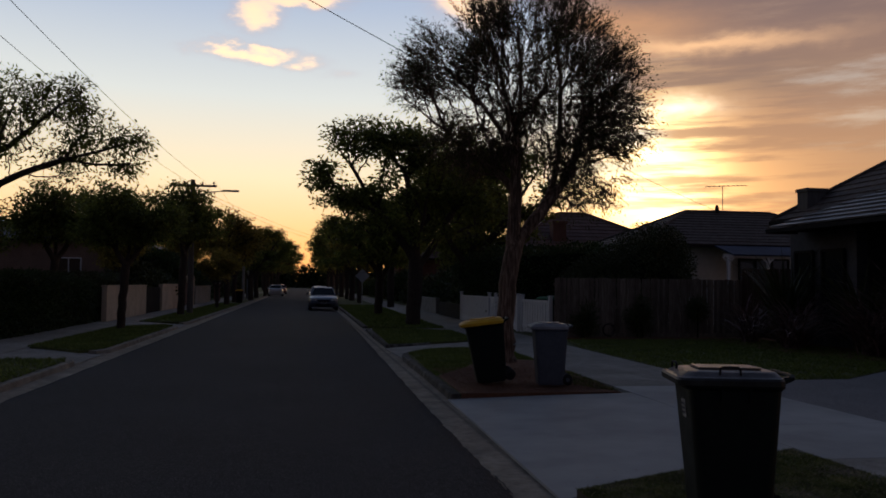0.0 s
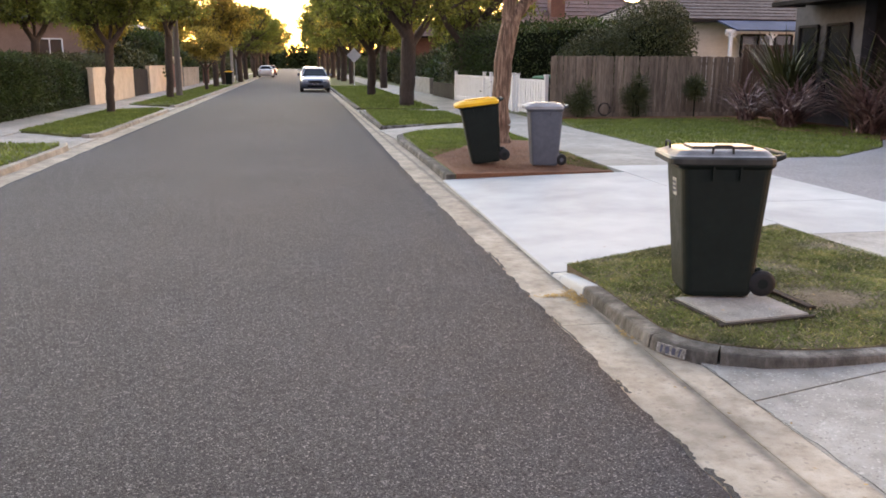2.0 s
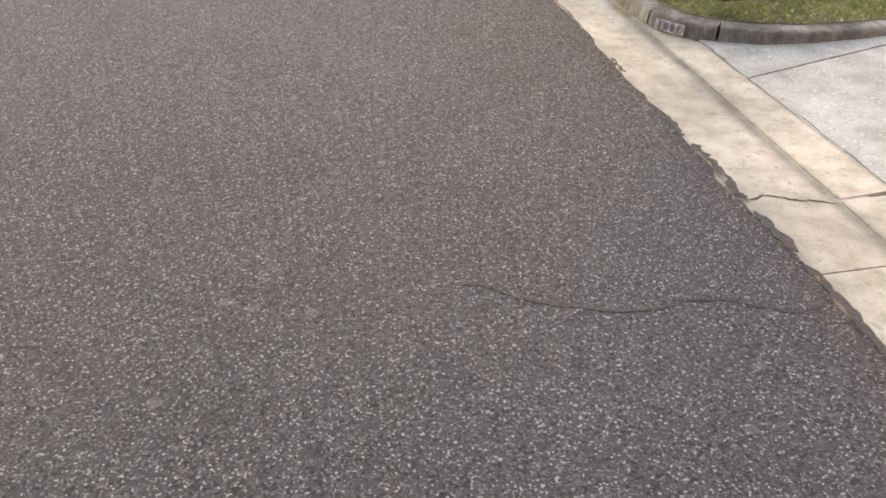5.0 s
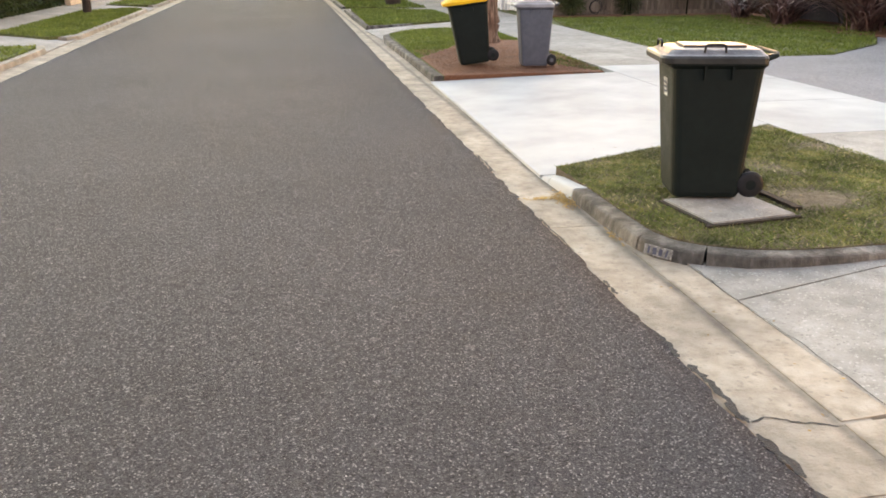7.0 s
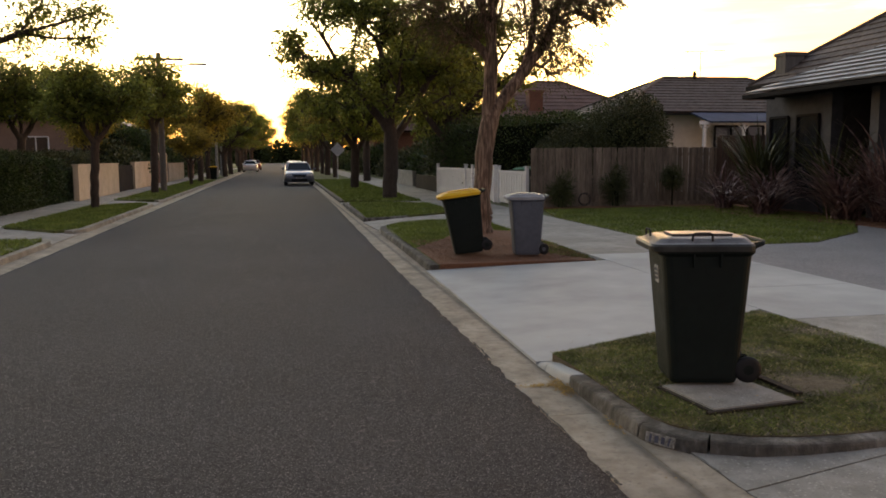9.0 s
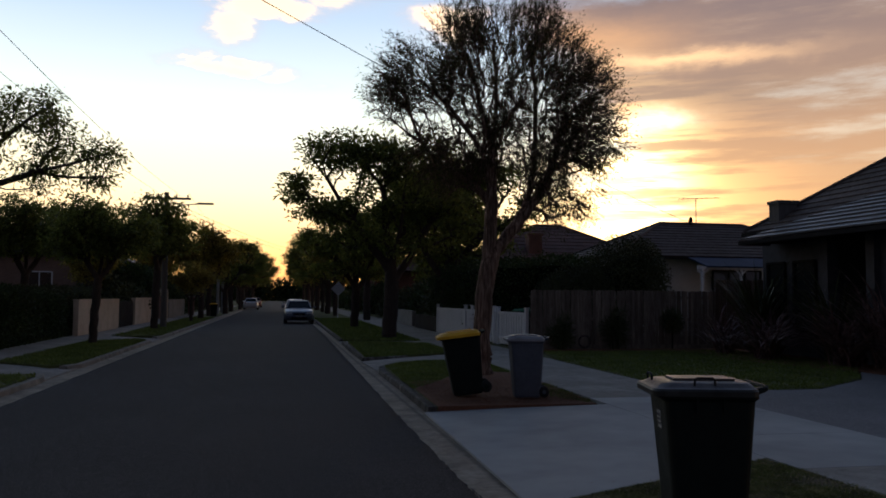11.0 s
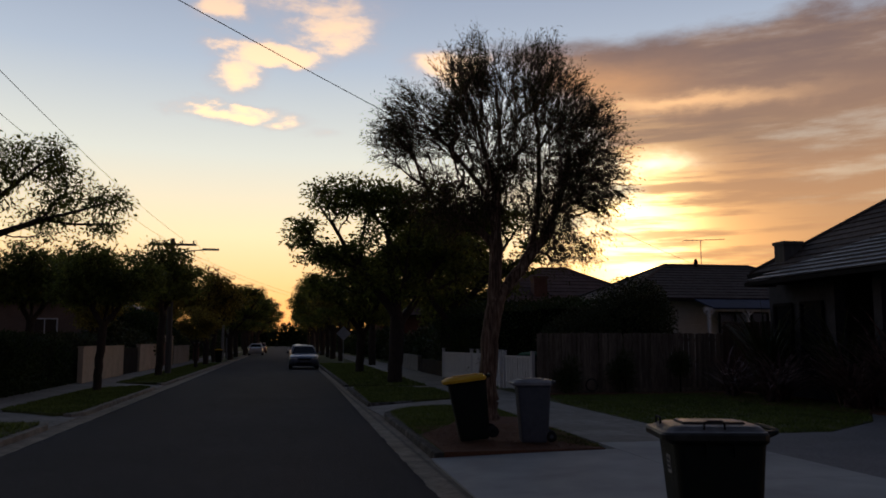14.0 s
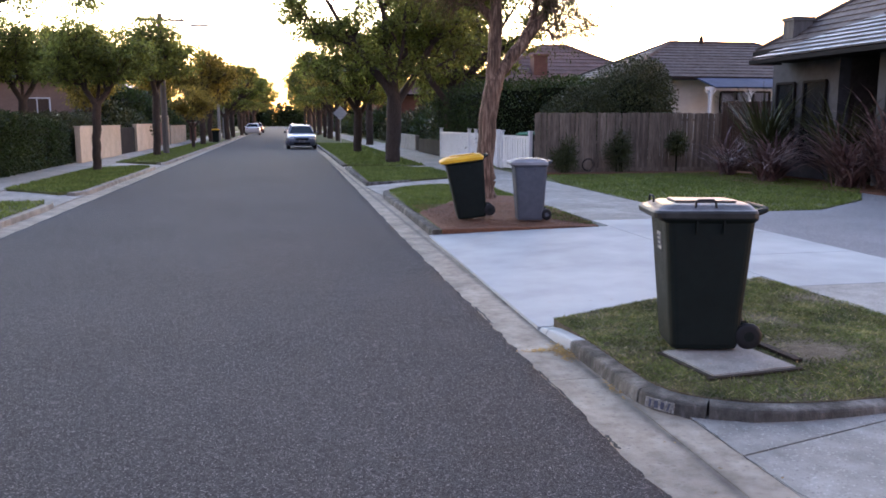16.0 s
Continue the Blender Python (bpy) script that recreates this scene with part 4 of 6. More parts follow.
# ---------------------------------------------------------------- trees
def tree_mesh(seed, trunk, crowns, tips, leaves, leaf, spread, twig=0.006, droop=0.0, r0=0.16, taper=0.45, up=0.3, bend=0.35, balance=0.3, clear=0.0, loose=0.6, fill=0.45, gaps=None, clump=None, spray=None):
    """trunk: lines of points, the first being the stem and others limbs that leave it. crowns: (centre, radii, share) clouds that the branch tips fill.
    gaps: (scale, threshold) of the holes in the crown. clump: spread of the leaves round each tip. spray: (twigs to a tip, length, upward pull).
    Returns (wood verts, wood faces, leaf corners)."""
    rnd = np.random.default_rng(seed)
    nodes, parent = [], []
    for line in trunk:
        prev = -1
        if nodes:
            d = np.linalg.norm(np.array(nodes) - line[0], axis=1)
            prev = int(d.argmin())
        pts = [np.array(p, float) for p in line]
        for a, b in zip(pts, pts[1:]):
            for f in np.linspace(0, 1, 4)[1:]:
                if prev < 0:
                    nodes.append(a); parent.append(-1); prev = 0
                nodes.append(a + (b - a) * f + rnd.normal(0, 0.012, 3)); parent.append(prev); prev = len(nodes) - 1
    stem_n = len(nodes)
    tg = []
    total = sum(c[2] for c in crowns)
    for c, r, s in crowns:
        n = int(tips * s / total)
        d = rnd.normal(size=(n, 3)); d /= np.linalg.norm(d, axis=1)[:, None]
        rad = rnd.uniform(0.15, 1, n) ** fill + np.where(rnd.random(n) < 0.14, rnd.uniform(0, 0.17, n), 0)
        lump = np.array([1 + 0.30 * noise.noise(Vector(x) * 2.3 + Vector((seed, 0, 0))) for x in d])
        tg.append(np.array(c) + d * np.array(r) * (rad * lump)[:, None])
    tg = np.vstack(tg)
    if gaps:
        hole = np.array([noise.noise(Vector(p) * gaps[0] + Vector((0, seed, 0))) for p in tg])
        tg = tg[hole + rnd.uniform(-0.06, 0.06, len(tg)) < gaps[1]]
    root = np.array(trunk[0][-1]) * 0.5 + np.array(trunk[0][0]) * 0.5
    tg = tg[np.argsort(np.linalg.norm(tg - root, axis=1))]
    ends = []
    plen = [0.0] * len(nodes)
    for i_ in range(1, len(nodes)):
        plen[i_] = plen[parent[i_]] + float(np.linalg.norm(np.array(nodes[i_]) - nodes[parent[i_]]))
    pl = np.zeros(len(nodes) + len(tg) * 3 + 8); pl[:len(nodes)] = plen
    arr = np.zeros((len(nodes) + len(tg) * 3 + 8, 3)); cnt = len(nodes); arr[:cnt] = nodes
    for p in tg:
        dv = p - arr[:cnt]
        dist = np.linalg.norm(dv, axis=1)
        cost = dist + balance * pl[:cnt] - up * dv[:, 2] + np.where(arr[:cnt, 2] < clear, 9.0, 0)
        i = int(cost.argmin())
        a = arr[i]
        mid1, mid2 = a + (p - a) * 0.36, a + (p - a) * 0.7
        sag = dist[i] * bend * 0.25
        mid1 = mid1 + rnd.normal(0, sag * 0.35, 3) + (0, 0, -sag * 0.3)
        mid2 = mid2 + rnd.normal(0, sag * 0.35, 3) + (0, 0, -sag * 0.2)
        for q in (mid1, mid2, p):
            arr[cnt] = q
            pl[cnt] = pl[i] + np.linalg.norm(q - arr[i])
            parent.append(i); i = cnt; cnt += 1
        ends.append(i)
    nodes = arr[:cnt]
    load = np.zeros(cnt)
    load[ends] = 1
    for i in range(cnt - 1, 0, -1):
        if parent[i] >= 0:
            load[parent[i]] += load[i]
    rad = np.maximum(twig, r0 * (load / load[0]) ** taper)
    for i in range(stem_n):
        rad[i] = max(rad[i], r0 * 0.22)
    V, Fc = [], []
    for i in range(1, cnt):
        j = parent[i]
        if j < 0:
            continue
        a, b = nodes[j], nodes[i]
        d = b - a
        ln = np.linalg.norm(d)
        if ln < 1e-5:
            continue
        d = d / ln
        u = np.cross(d, (0.0, 0.0, 1.0) if abs(d[2]) < 0.9 else (1.0, 0.0, 0.0)); u /= np.linalg.norm(u)
        w = np.cross(d, u)
        ra, rb = (rad[j] if load[j] < load[i] * 2.2 or j < stem_n and i < stem_n else rad[i] * 1.15), rad[i]
        s = 10 if rad[i] > 0.07 else 6 if rad[i] > 0.03 else 3
        o = len(V)
        ang = 2 * np.pi * np.arange(s) / s
        ring = np.cos(ang)[:, None] * u + np.sin(ang)[:, None] * w
        V.extend(a - d * ra * 0.15 + ring * ra); V.extend(b + ring * rb)
        Fc.extend((o + k, o + (k + 1) % s, o + s + (k + 1) % s, o + s + k) for k in range(s))
    ends = np.array(ends)
    if spray:           # fine twigs fanning out from every tip
        k_, ln_, up_ = spray
        heart = np.array(trunk[0][-1]) * (1, 1, 0.85)
        tips_ = np.repeat(nodes[ends], k_, 0)
        way = nodes[ends] - nodes[np.array(parent)[ends]]
        way = way / (np.linalg.norm(way, axis=1)[:, None] + 1e-9) * 0.6
        out = nodes[ends] - heart
        way = np.repeat(way + out / (np.linalg.norm(out, axis=1)[:, None] + 1e-9) * 0.8, k_, 0) + rnd.normal(0, 0.42, (len(tips_), 3))
        low = np.clip((tips_[:, 2] - heart[2]) / 1.5, -1, 1)
        way[:, 2] += up_ * low
        way = way / np.linalg.norm(way, axis=1)[:, None] * (ln_ * rnd.uniform(0.5, 1.3, len(tips_)))[:, None]
        tips_ = tips_ - way * 0.2
        u_ = np.cross(way, rnd.normal(size=way.shape)); u_ /= np.linalg.norm(u_, axis=1)[:, None] + 1e-9
        w_ = np.cross(way, u_); w_ /= np.linalg.norm(w_, axis=1)[:, None] + 1e-9
        o = len(V)
        end_ = tips_ + way
        tri = np.stack([tips_ + u_ * twig, tips_ - u_ * twig * 0.5 + w_ * twig * 0.85, tips_ - u_ * twig * 0.5 - w_ * twig * 0.85, end_], 1).reshape(-1, 3)
        V.extend(tri)
        for q_ in range(o, o + len(tri), 4):
            Fc.extend(((q_, q_ + 1, q_ + 3), (q_ + 1, q_ + 2, q_ + 3), (q_ + 2, q_, q_ + 3)))
        nl = len(tips_) * leaves
        src_ = np.repeat(np.arange(len(tips_)), leaves)
        pos = tips_[src_] + way[src_] * rnd.uniform(0.1, 1.05, (nl, 1)) + rnd.normal(0, spread, (nl, 3))
        axis = way[src_] / ln_ + rnd.normal(0, loose, (nl, 3)) + (0, 0, -droop)
    e = np.repeat(ends, leaves)
    if not spray:
        n = len(e)
        along = rnd.uniform(0, 1.15, n)[:, None]
        par = nodes[np.array(parent)[e]]
        pos = par + (nodes[e] - par) * along + rnd.normal(0, spread, (n, 3))
        axis = (nodes[e] - par); axis /= np.linalg.norm(axis, axis=1)[:, None] + 1e-9
        if clump:       # leaves in flat bunches at the ends of the twigs
            pos = nodes[e] + rnd.normal(0, 1, (n, 3)) * np.array(clump) * np.repeat(rnd.uniform(0.6, 1.3, len(ends)), leaves)[:, None]
            axis = (pos - nodes[e]) / clump[0] * 0.7
        axis = axis + rnd.normal(0, loose, (n, 3)) + (0, 0, -droop)
    axis /= np.linalg.norm(axis, axis=1)[:, None] + 1e-9
    n = len(pos)
    sd = np.cross(axis, rnd.normal(size=(n, 3))); sd /= np.linalg.norm(sd, axis=1)[:, None] + 1e-9
    ll = leaf[0] * rnd.uniform(0.6, 1.3, n)[:, None]; lw = leaf[1] * rnd.uniform(0.7, 1.2, n)[:, None]
    q = np.stack([pos, pos + axis * ll * 0.45 + sd * lw / 2, pos + axis * ll, pos + axis * ll * 0.45 - sd * lw / 2], 1).reshape(-1, 3)
    return V, Fc, q


def tree(label, at, bark, leafmat, group="street trees", **kw):
    ob = thing("tree", label, "tree", group, at=at)
    V, Fc, q = tree_mesh(**kw)
    part("trunk", mesh_of("trunk", V, Fc, bark, True), None, ob)
    part("crown", soup("crown", q, 4, leafmat), None, ob)
    return ob


# the tall paperbark beside the bins, its origin at the foot of the trunk
tree("tall fine-leaved paperbark tree with pale peeling trunk in mulch", (4.30, 16.72, TOP), M["bark_pale"], M["leaf_fine"], seed=3,
     trunk=[[(-0.06, 0, -0.15), (-0.11, 0, 0.2), (-0.14, 0, 0.8), (-0.09, 0, 1.6), (0.04, 0, 2.35), (0.06, 0.03, 3.0), (0.10, 0.05, 3.9), (0.15, 0.05, 5.1), (0.17, 0.0, 6.2), (0.1, 0, 7.0)],
            [(0.06, 0, 2.45), (0.38, 0.05, 2.85), (0.76, 0.1, 3.32), (1.25, 0.1, 3.95), (1.54, 0.1, 4.85), (1.77, 0.1, 5.8)], [(0.76, 0.1, 3.32), (0.98, 0.2, 3.95), (1.12, 0.25, 4.8), (1.1, 0.2, 6.2), (1.0, 0.2, 7.1)],
            [(0.10, 0, 4.1), (-0.35, -0.2, 4.9), (-0.95, -0.2, 5.6), (-1.5, -0.2, 6.1)], [(0.14, 0, 4.8), (-0.15, 0.2, 5.8), (-0.4, 0.3, 6.9)], [(0.08, 0.05, 3.6), (-0.4, 0.2, 4.1), (-0.9, 0.3, 4.4)], [(1.54, 0.1, 4.85), (2.0, 0.1, 5.2), (2.4, 0.1, 5.5)]],
     crowns=[((0.3, 0, 6.5), (1.8, 1.5, 1.4), 4.4), ((-0.4, 0, 7.35), (0.6, 0.8, 0.75), 0.7), ((1.05, 0, 7.35), (0.65, 0.8, 0.75), 0.7), ((-1.35, 0, 6.2), (1.1, 1.0, 0.8), 1.7), ((-1.95, 0, 5.7), (0.55, 0.7, 0.5), 0.6), ((1.9, 0, 6.0), (0.95, 1.1, 1.15), 2.4), ((2.2, 0, 5.0), (0.75, 0.9, 0.95), 1.6),
             ((1.65, 0.2, 3.9), (0.85, 0.8, 0.62), 1.2), ((-0.75, 0.2, 4.6), (1.0, 0.9, 0.8), 1.8), ((0.5, 0, 5.1), (1.3, 0.9, 0.8), 2.0), ((1.3, 0, 4.5), (0.8, 0.8, 0.6), 0.7)],
     tips=4100, leaves=4, leaf=(0.085, 0.017), loose=0.5, spread=0.018, twig=0.0042, droop=0.15, r0=0.185, taper=0.46, up=0.45, bend=0.22, balance=0.24, clear=2.9, fill=0.62, gaps=(1.3, 0.33), spray=(5, 0.47, 0.5))

# broad-leaved street trees: three models, then copies down both sides
street_a = tree("broad street tree with dark trunk and olive green leaves", (4.27, 32.1, TOP), M["bark_dark"], M["leaf_green"], seed=11,
                trunk=[[(0, 0, -0.1), (0, 0, 0.3), (0.05, 0, 1.2), (0.1, 0, 2.3), (0.0, 0, 3.2), (-0.2, 0, 4.4), (-0.3, 0.1, 5.8)], [(0.1, 0, 2.2), (0.9, 0.2, 3.3), (1.6, 0.2, 4.6), (1.8, 0.2, 5.8)], [(0.05, 0, 2.6), (-0.9, 0.1, 3.8), (-1.8, 0, 5.0), (-2.5, 0, 6.2)], [(-1.2, 0.05, 4.2), (-2.4, 0, 4.9), (-3.4, 0, 5.6)], [(0, 0, 3.0), (0.3, -0.6, 4.2), (0.4, -0.9, 5.6)]],
                crowns=[((-2.2, 0, 7.3), (1.35, 1.5, 0.85), 2.6), ((-3.5, 0, 5.9), (0.85, 1.2, 0.6), 1.3), ((-0.5, 0, 7.0), (1.4, 1.8, 0.95), 3), ((1.5, 0, 6.8), (1.6, 1.8, 1.3), 3.4), ((-2.5, 0, 5.1), (1.3, 1.4, 0.6), 1.4), ((0.3, 0, 5.3), (2.0, 2.0, 0.9), 3), ((-1.5, 0, 3.9), (1.8, 1.5, 0.5), 1.5), ((2.1, 0, 4.8), (1.4, 1.5, 1.1), 2.2), ((0.4, -0.5, 3.7), (1.2, 1.0, 0.5), 1.0)],
                tips=430, leaves=58, leaf=(0.20, 0.085), spread=0.19, twig=0.012, droop=0.25, r0=0.29, taper=0.5, up=0.25, clear=2.4, fill=0.6, gaps=(0.8, 0.26), clump=(0.25, 0.25, 0.13))
street_b = tree("small umbrella-headed street tree with a thin dark trunk", (-6.0, 28.8, TOP), M["bark_dark"], M["leaf_green"], seed=12,
                trunk=[[(0, 0, -0.1), (0.02, 0, 0.5), (0.06, 0, 1.3), (0.13, 0, 2.15)], [(0.13, 0, 2.1), (0.6, 0.1, 2.8), (1.1, 0.1, 3.4)], [(0.13, 0, 2.1), (-0.3, -0.1, 2.8), (-0.7, 0, 3.5)], [(0.13, 0, 2.1), (0.2, 0.2, 2.9), (0.1, 0.2, 3.9)]],
                crowns=[((-0.35, 0, 4.0), (0.95, 1.2, 0.75), 3), ((0.95, 0, 3.75), (1.05, 1.2, 0.6), 2.8), ((-0.85, 0, 3.25), (0.6, 1.0, 0.45), 1.5), ((0.45, 0, 3.25), (1.35, 1.2, 0.42), 2.2)],
                tips=230, leaves=52, leaf=(0.15, 0.065), spread=0.14, twig=0.008, droop=0.25, r0=0.135, taper=0.5, up=0.25, clear=2.0, fill=0.6, clump=(0.20, 0.20, 0.11))
street_c = tree("street tree with yellowing autumn leaves", (-5.4, 60, TOP), M["bark_dark"], M["leaf_autumn"], seed=13,
                trunk=[[(0, 0, -0.1), (0.02, 0, 1.0), (0.0, 0, 2.2), (0.1, 0, 3.4), (0.1, 0, 4.8)], [(0, 0, 2.0), (1.0, 0.1, 3.4), (1.6, 0.1, 4.8)], [(0, 0, 2.2), (-1.0, -0.1, 3.6), (-1.5, 0, 4.8)]],
                crowns=[((0.0, 0, 5.7), (1.5, 1.6, 1.0), 3), ((-1.5, 0, 4.6), (1.0, 1.3, 0.8), 2), ((1.5, 0, 4.9), (1.2, 1.4, 0.9), 2.4), ((0.2, 0, 3.9), (1.8, 1.6, 0.8), 2)],
                tips=230, leaves=46, leaf=(0.22, 0.10), spread=0.2, twig=0.012, droop=0.3, r0=0.2, taper=0.5, up=0.2, clear=2.3, fill=0.6, gaps=(0.9, 0.25), clump=(0.27, 0.27, 0.15))


def plant_copy(src, x, y, k, turn, label=""):
    ob = copy_thing(src, pose(x, y, TOP, 0, 0, turn) @ Matrix.Diagonal((k, k, k, 1)))
    return tagged(ob, label) if label else ob


plant_copy(street_b, -5.8, 41.0, 1.30, 70)
plant_copy(street_c, -5.35, 53, 0.55, 20, "young thin street tree with yellow leaves")
plant_copy(street_c, -5.5, 68, 0.95, 140)
plant_copy(street_b, -9.6, 33.6, 1.1, 33, "bushy garden tree between hedge and house")
plant_copy(street_b, -11.2, 30.0, 0.9, 133, "bushy garden tree between hedge and house")
plant_copy(street_a, 8.0, 38.5, 1.02, 160, "dense dark garden tree behind the white fence")
plant_copy(street_a, 8.8, 43.0, 1.02, 20, "dense dark garden tree behind the white fence")
for x, y, k, src, turn in [(-4.7, 76, 0.82, street_a, 180), (-4.9, 88, 0.85, street_a, 195), (-4.6, 100, 1.0, street_c, 40), (-4.8, 114, 0.95, street_a, 170), (-4.9, 130, 1.1, street_c, 250), (-4.6, 150, 1.1, street_a, 200), (-5.6, 175, 1.2, street_c, 10), (-6.4, 205, 1.2, street_a, 185),
                           (3.95, 43.8, 0.80, street_a, 30), (6.0, 57, 0.9, street_a, 100), (4.6, 69, 0.95, street_c, 145), (4.5, 78, 0.95, street_a, 20), (4.4, 85, 1.0, street_c, 240), (4.4, 98, 1.05, street_a, 330), (4.5, 115, 1.1, street_c, 15), (4.5, 135, 1.2, street_a, 60), (4.6, 160, 1.2, street_c, 90), (6.4, 190, 1.2, street_a, 10)]:
    plant_copy(src, x, y, k, turn)

tree("spreading open-crowned gum tree behind the hedge", (-9.2, 24.6, 0.1), M["bark_dark"], M["leaf_green"], "garden trees", seed=21,
     trunk=[[(0, 0, -0.1), (0.1, 0, 1.5), (0.3, 0, 3.0), (0.5, 0, 4.4), (0.7, 0, 5.6), (1.0, 0, 6.4)], [(0.45, 0, 4.1), (1.4, -0.2, 4.6), (2.5, -0.2, 5.0), (3.5, -0.2, 5.3), (4.4, -0.2, 5.6)], [(0.6, 0, 5.0), (1.5, 0.1, 5.9), (2.3, 0, 6.6), (2.9, 0, 7.0)], [(2.5, -0.2, 5.0), (3.3, 0, 4.9), (4.2, 0, 4.95)]],
     crowns=[((1.2, 0, 6.6), (0.95, 1.0, 0.85), 1.9), ((2.4, 0, 6.8), (0.75, 0.8, 0.65), 1.2), ((3.0, 0, 6.0), (0.9, 0.8, 0.6), 1.2), ((4.2, -0.2, 5.55), (0.65, 0.6, 0.4), 0.8), ((4.1, 0, 4.9), (0.7, 0.6, 0.3), 0.6), ((2.5, 0, 5.2), (1.1, 0.8, 0.55), 1.2), ((0.6, 0, 5.6), (1.0, 1.0, 0.8), 1.7), ((-1.0, 0, 5.4), (1.6, 1.5, 1.5), 1.5), ((2.1, 0, 4.55), (1.1, 0.8, 0.35), 0.6)],
     tips=430, leaves=26, leaf=(0.15, 0.05), spread=0.13, twig=0.008, droop=0.45, r0=0.15, taper=0.5, up=0.1, clear=3.6, bend=0.9, fill=0.6, gaps=(1.2, 0.27), clump=(0.14, 0.14, 0.13))


def leaf_mass(name, label, category, blobs, n, leaf, mat, seed, inner=None, kind="", core=0.6, shell=0.62):
    """A hedge or shrub: a shell of many leaves over rounded bodies, with stems and a solid core coloured dark for inner
    shade.
    """
    rnd = np.random.default_rng(seed)
    ob = thing(name, label, category, kind=kind)
    q = []
    tot = sum(b[1][0] * b[1][1] + b[1][2] * b[1][0] for b in blobs)
    for c, r, box_ in blobs:
        k = int(2.4 * n * (r[0] * r[1] + r[2] * r[0]) / tot)
        d = rnd.normal(size=(k, 3)); d /= np.linalg.norm(d, axis=1)[:, None]
        if box_:
            d = d / np.abs(d).max(1)[:, None] * (1 - 0.06 * rnd.random((k, 1)))
        lump = np.array([1 + 0.12 * noise.noise(Vector(x * np.array(r)) * 1.6 + Vector((seed, 0, 0))) for x in d])
        pos = np.array(c) + d * np.array(r) * (lump * rnd.uniform(shell, 1.05, k))[:, None]
        ax = d + rnd.normal(0, 0.7, (k, 3)); ax /= np.linalg.norm(ax, axis=1)[:, None]
        sd = np.cross(ax, rnd.normal(size=(k, 3))); sd /= np.linalg.norm(sd, axis=1)[:, None]
        ll, lw = leaf[0] * rnd.uniform(0.6, 1.3, (k, 1)), leaf[1] * rnd.uniform(0.7, 1.2, (k, 1))
        q.append(np.stack([pos, pos + ax * ll * 0.5 + sd * lw / 2, pos + ax * ll, pos + ax * ll * 0.5 - sd * lw / 2], 1).reshape(-1, 3))
    part("foliage", soup("foliage", np.vstack(q), 4, mat), None, ob)
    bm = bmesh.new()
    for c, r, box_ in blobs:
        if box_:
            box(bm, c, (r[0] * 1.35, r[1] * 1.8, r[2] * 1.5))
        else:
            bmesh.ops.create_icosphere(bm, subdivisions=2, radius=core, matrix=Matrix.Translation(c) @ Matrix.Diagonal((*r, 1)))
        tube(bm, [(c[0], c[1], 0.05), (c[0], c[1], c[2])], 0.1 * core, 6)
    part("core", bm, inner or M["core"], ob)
    return ob


# ---------------------------------------------------------------- fences and walls
def paling_fence(p0, p1, h, label, name="paling_fence", pitch=0.104, gap=0.004, mat=None):
    """Overlapping upright palings on two rails."""
    rnd = random.Random(6)
    ob = thing(name, label, "fence")
    a, b = Vector(p0), Vector(p1)
    d = (b - a).normalized()
    turn = math.degrees(math.atan2(d.y, d.x))
    n = int((b - a).length / pitch)
    meshes = []
    for k in range(5):
        bm = bmesh.new()
        box(bm, (0, 0, 0.5), (pitch - gap, 0.016, 1.0))
        bmesh.ops.bevel(bm, geom=[e for e in bm.edges if all(v.co.z > 0.9 for v in e.verts)], offset=0.006, segments=1, affect="EDGES")
        me = bpy.data.meshes.new("paling")
        bm.to_mesh(me)
        bm.free()
        me.materials.append(mat or M["fence_wood"])
        meshes.append(me)
    for i in range(n):
        p = a + d * (pitch * (i + 0.5))
        o = new("paling", meshes[i % 5])
        o.parent = ob
        o.matrix_local = pose(p.x, p.y, p.z - 0.03, rnd.uniform(-.4, .4), rnd.uniform(-.7, .7), turn) @ Matrix.Translation((0, 0.011 * (i % 2) - 0.005 + rnd.uniform(-.003, .003), 0)) @ Matrix.Diagonal((rnd.uniform(0.95, 1.06), 1, h + rnd.uniform(-.018, .014), 1))
    mid, ln = (a + b) / 2, (b - a).length
    for z in (0.25, h * 0.5, h - 0.25):
        part("rail", boxes(((mid.x - d.y * 0.05, mid.y + d.x * 0.05, mid.z + z), (ln, 0.05, 0.09), turn)), M["fence_wood"], ob)
    return ob


paling_fence((7.80, 24.95, 0.08), (16.6, 24.95, 0.08), 1.92, "tall weathered brown timber paling fence")
tagged(part("plinth_board", boxes(((11.0, 24.92, 0.14), (6.4, 0.03, 0.16))), M["fence_wood"]), "low timber plinth board under the fence", "plinth")


paling_fence((14.0, 24.6, 0.08), (15.8, 24.6, 0.08), 2.3, "taller dark timber side gate beside the house", "side_gate", mat=M["gate_timber"])


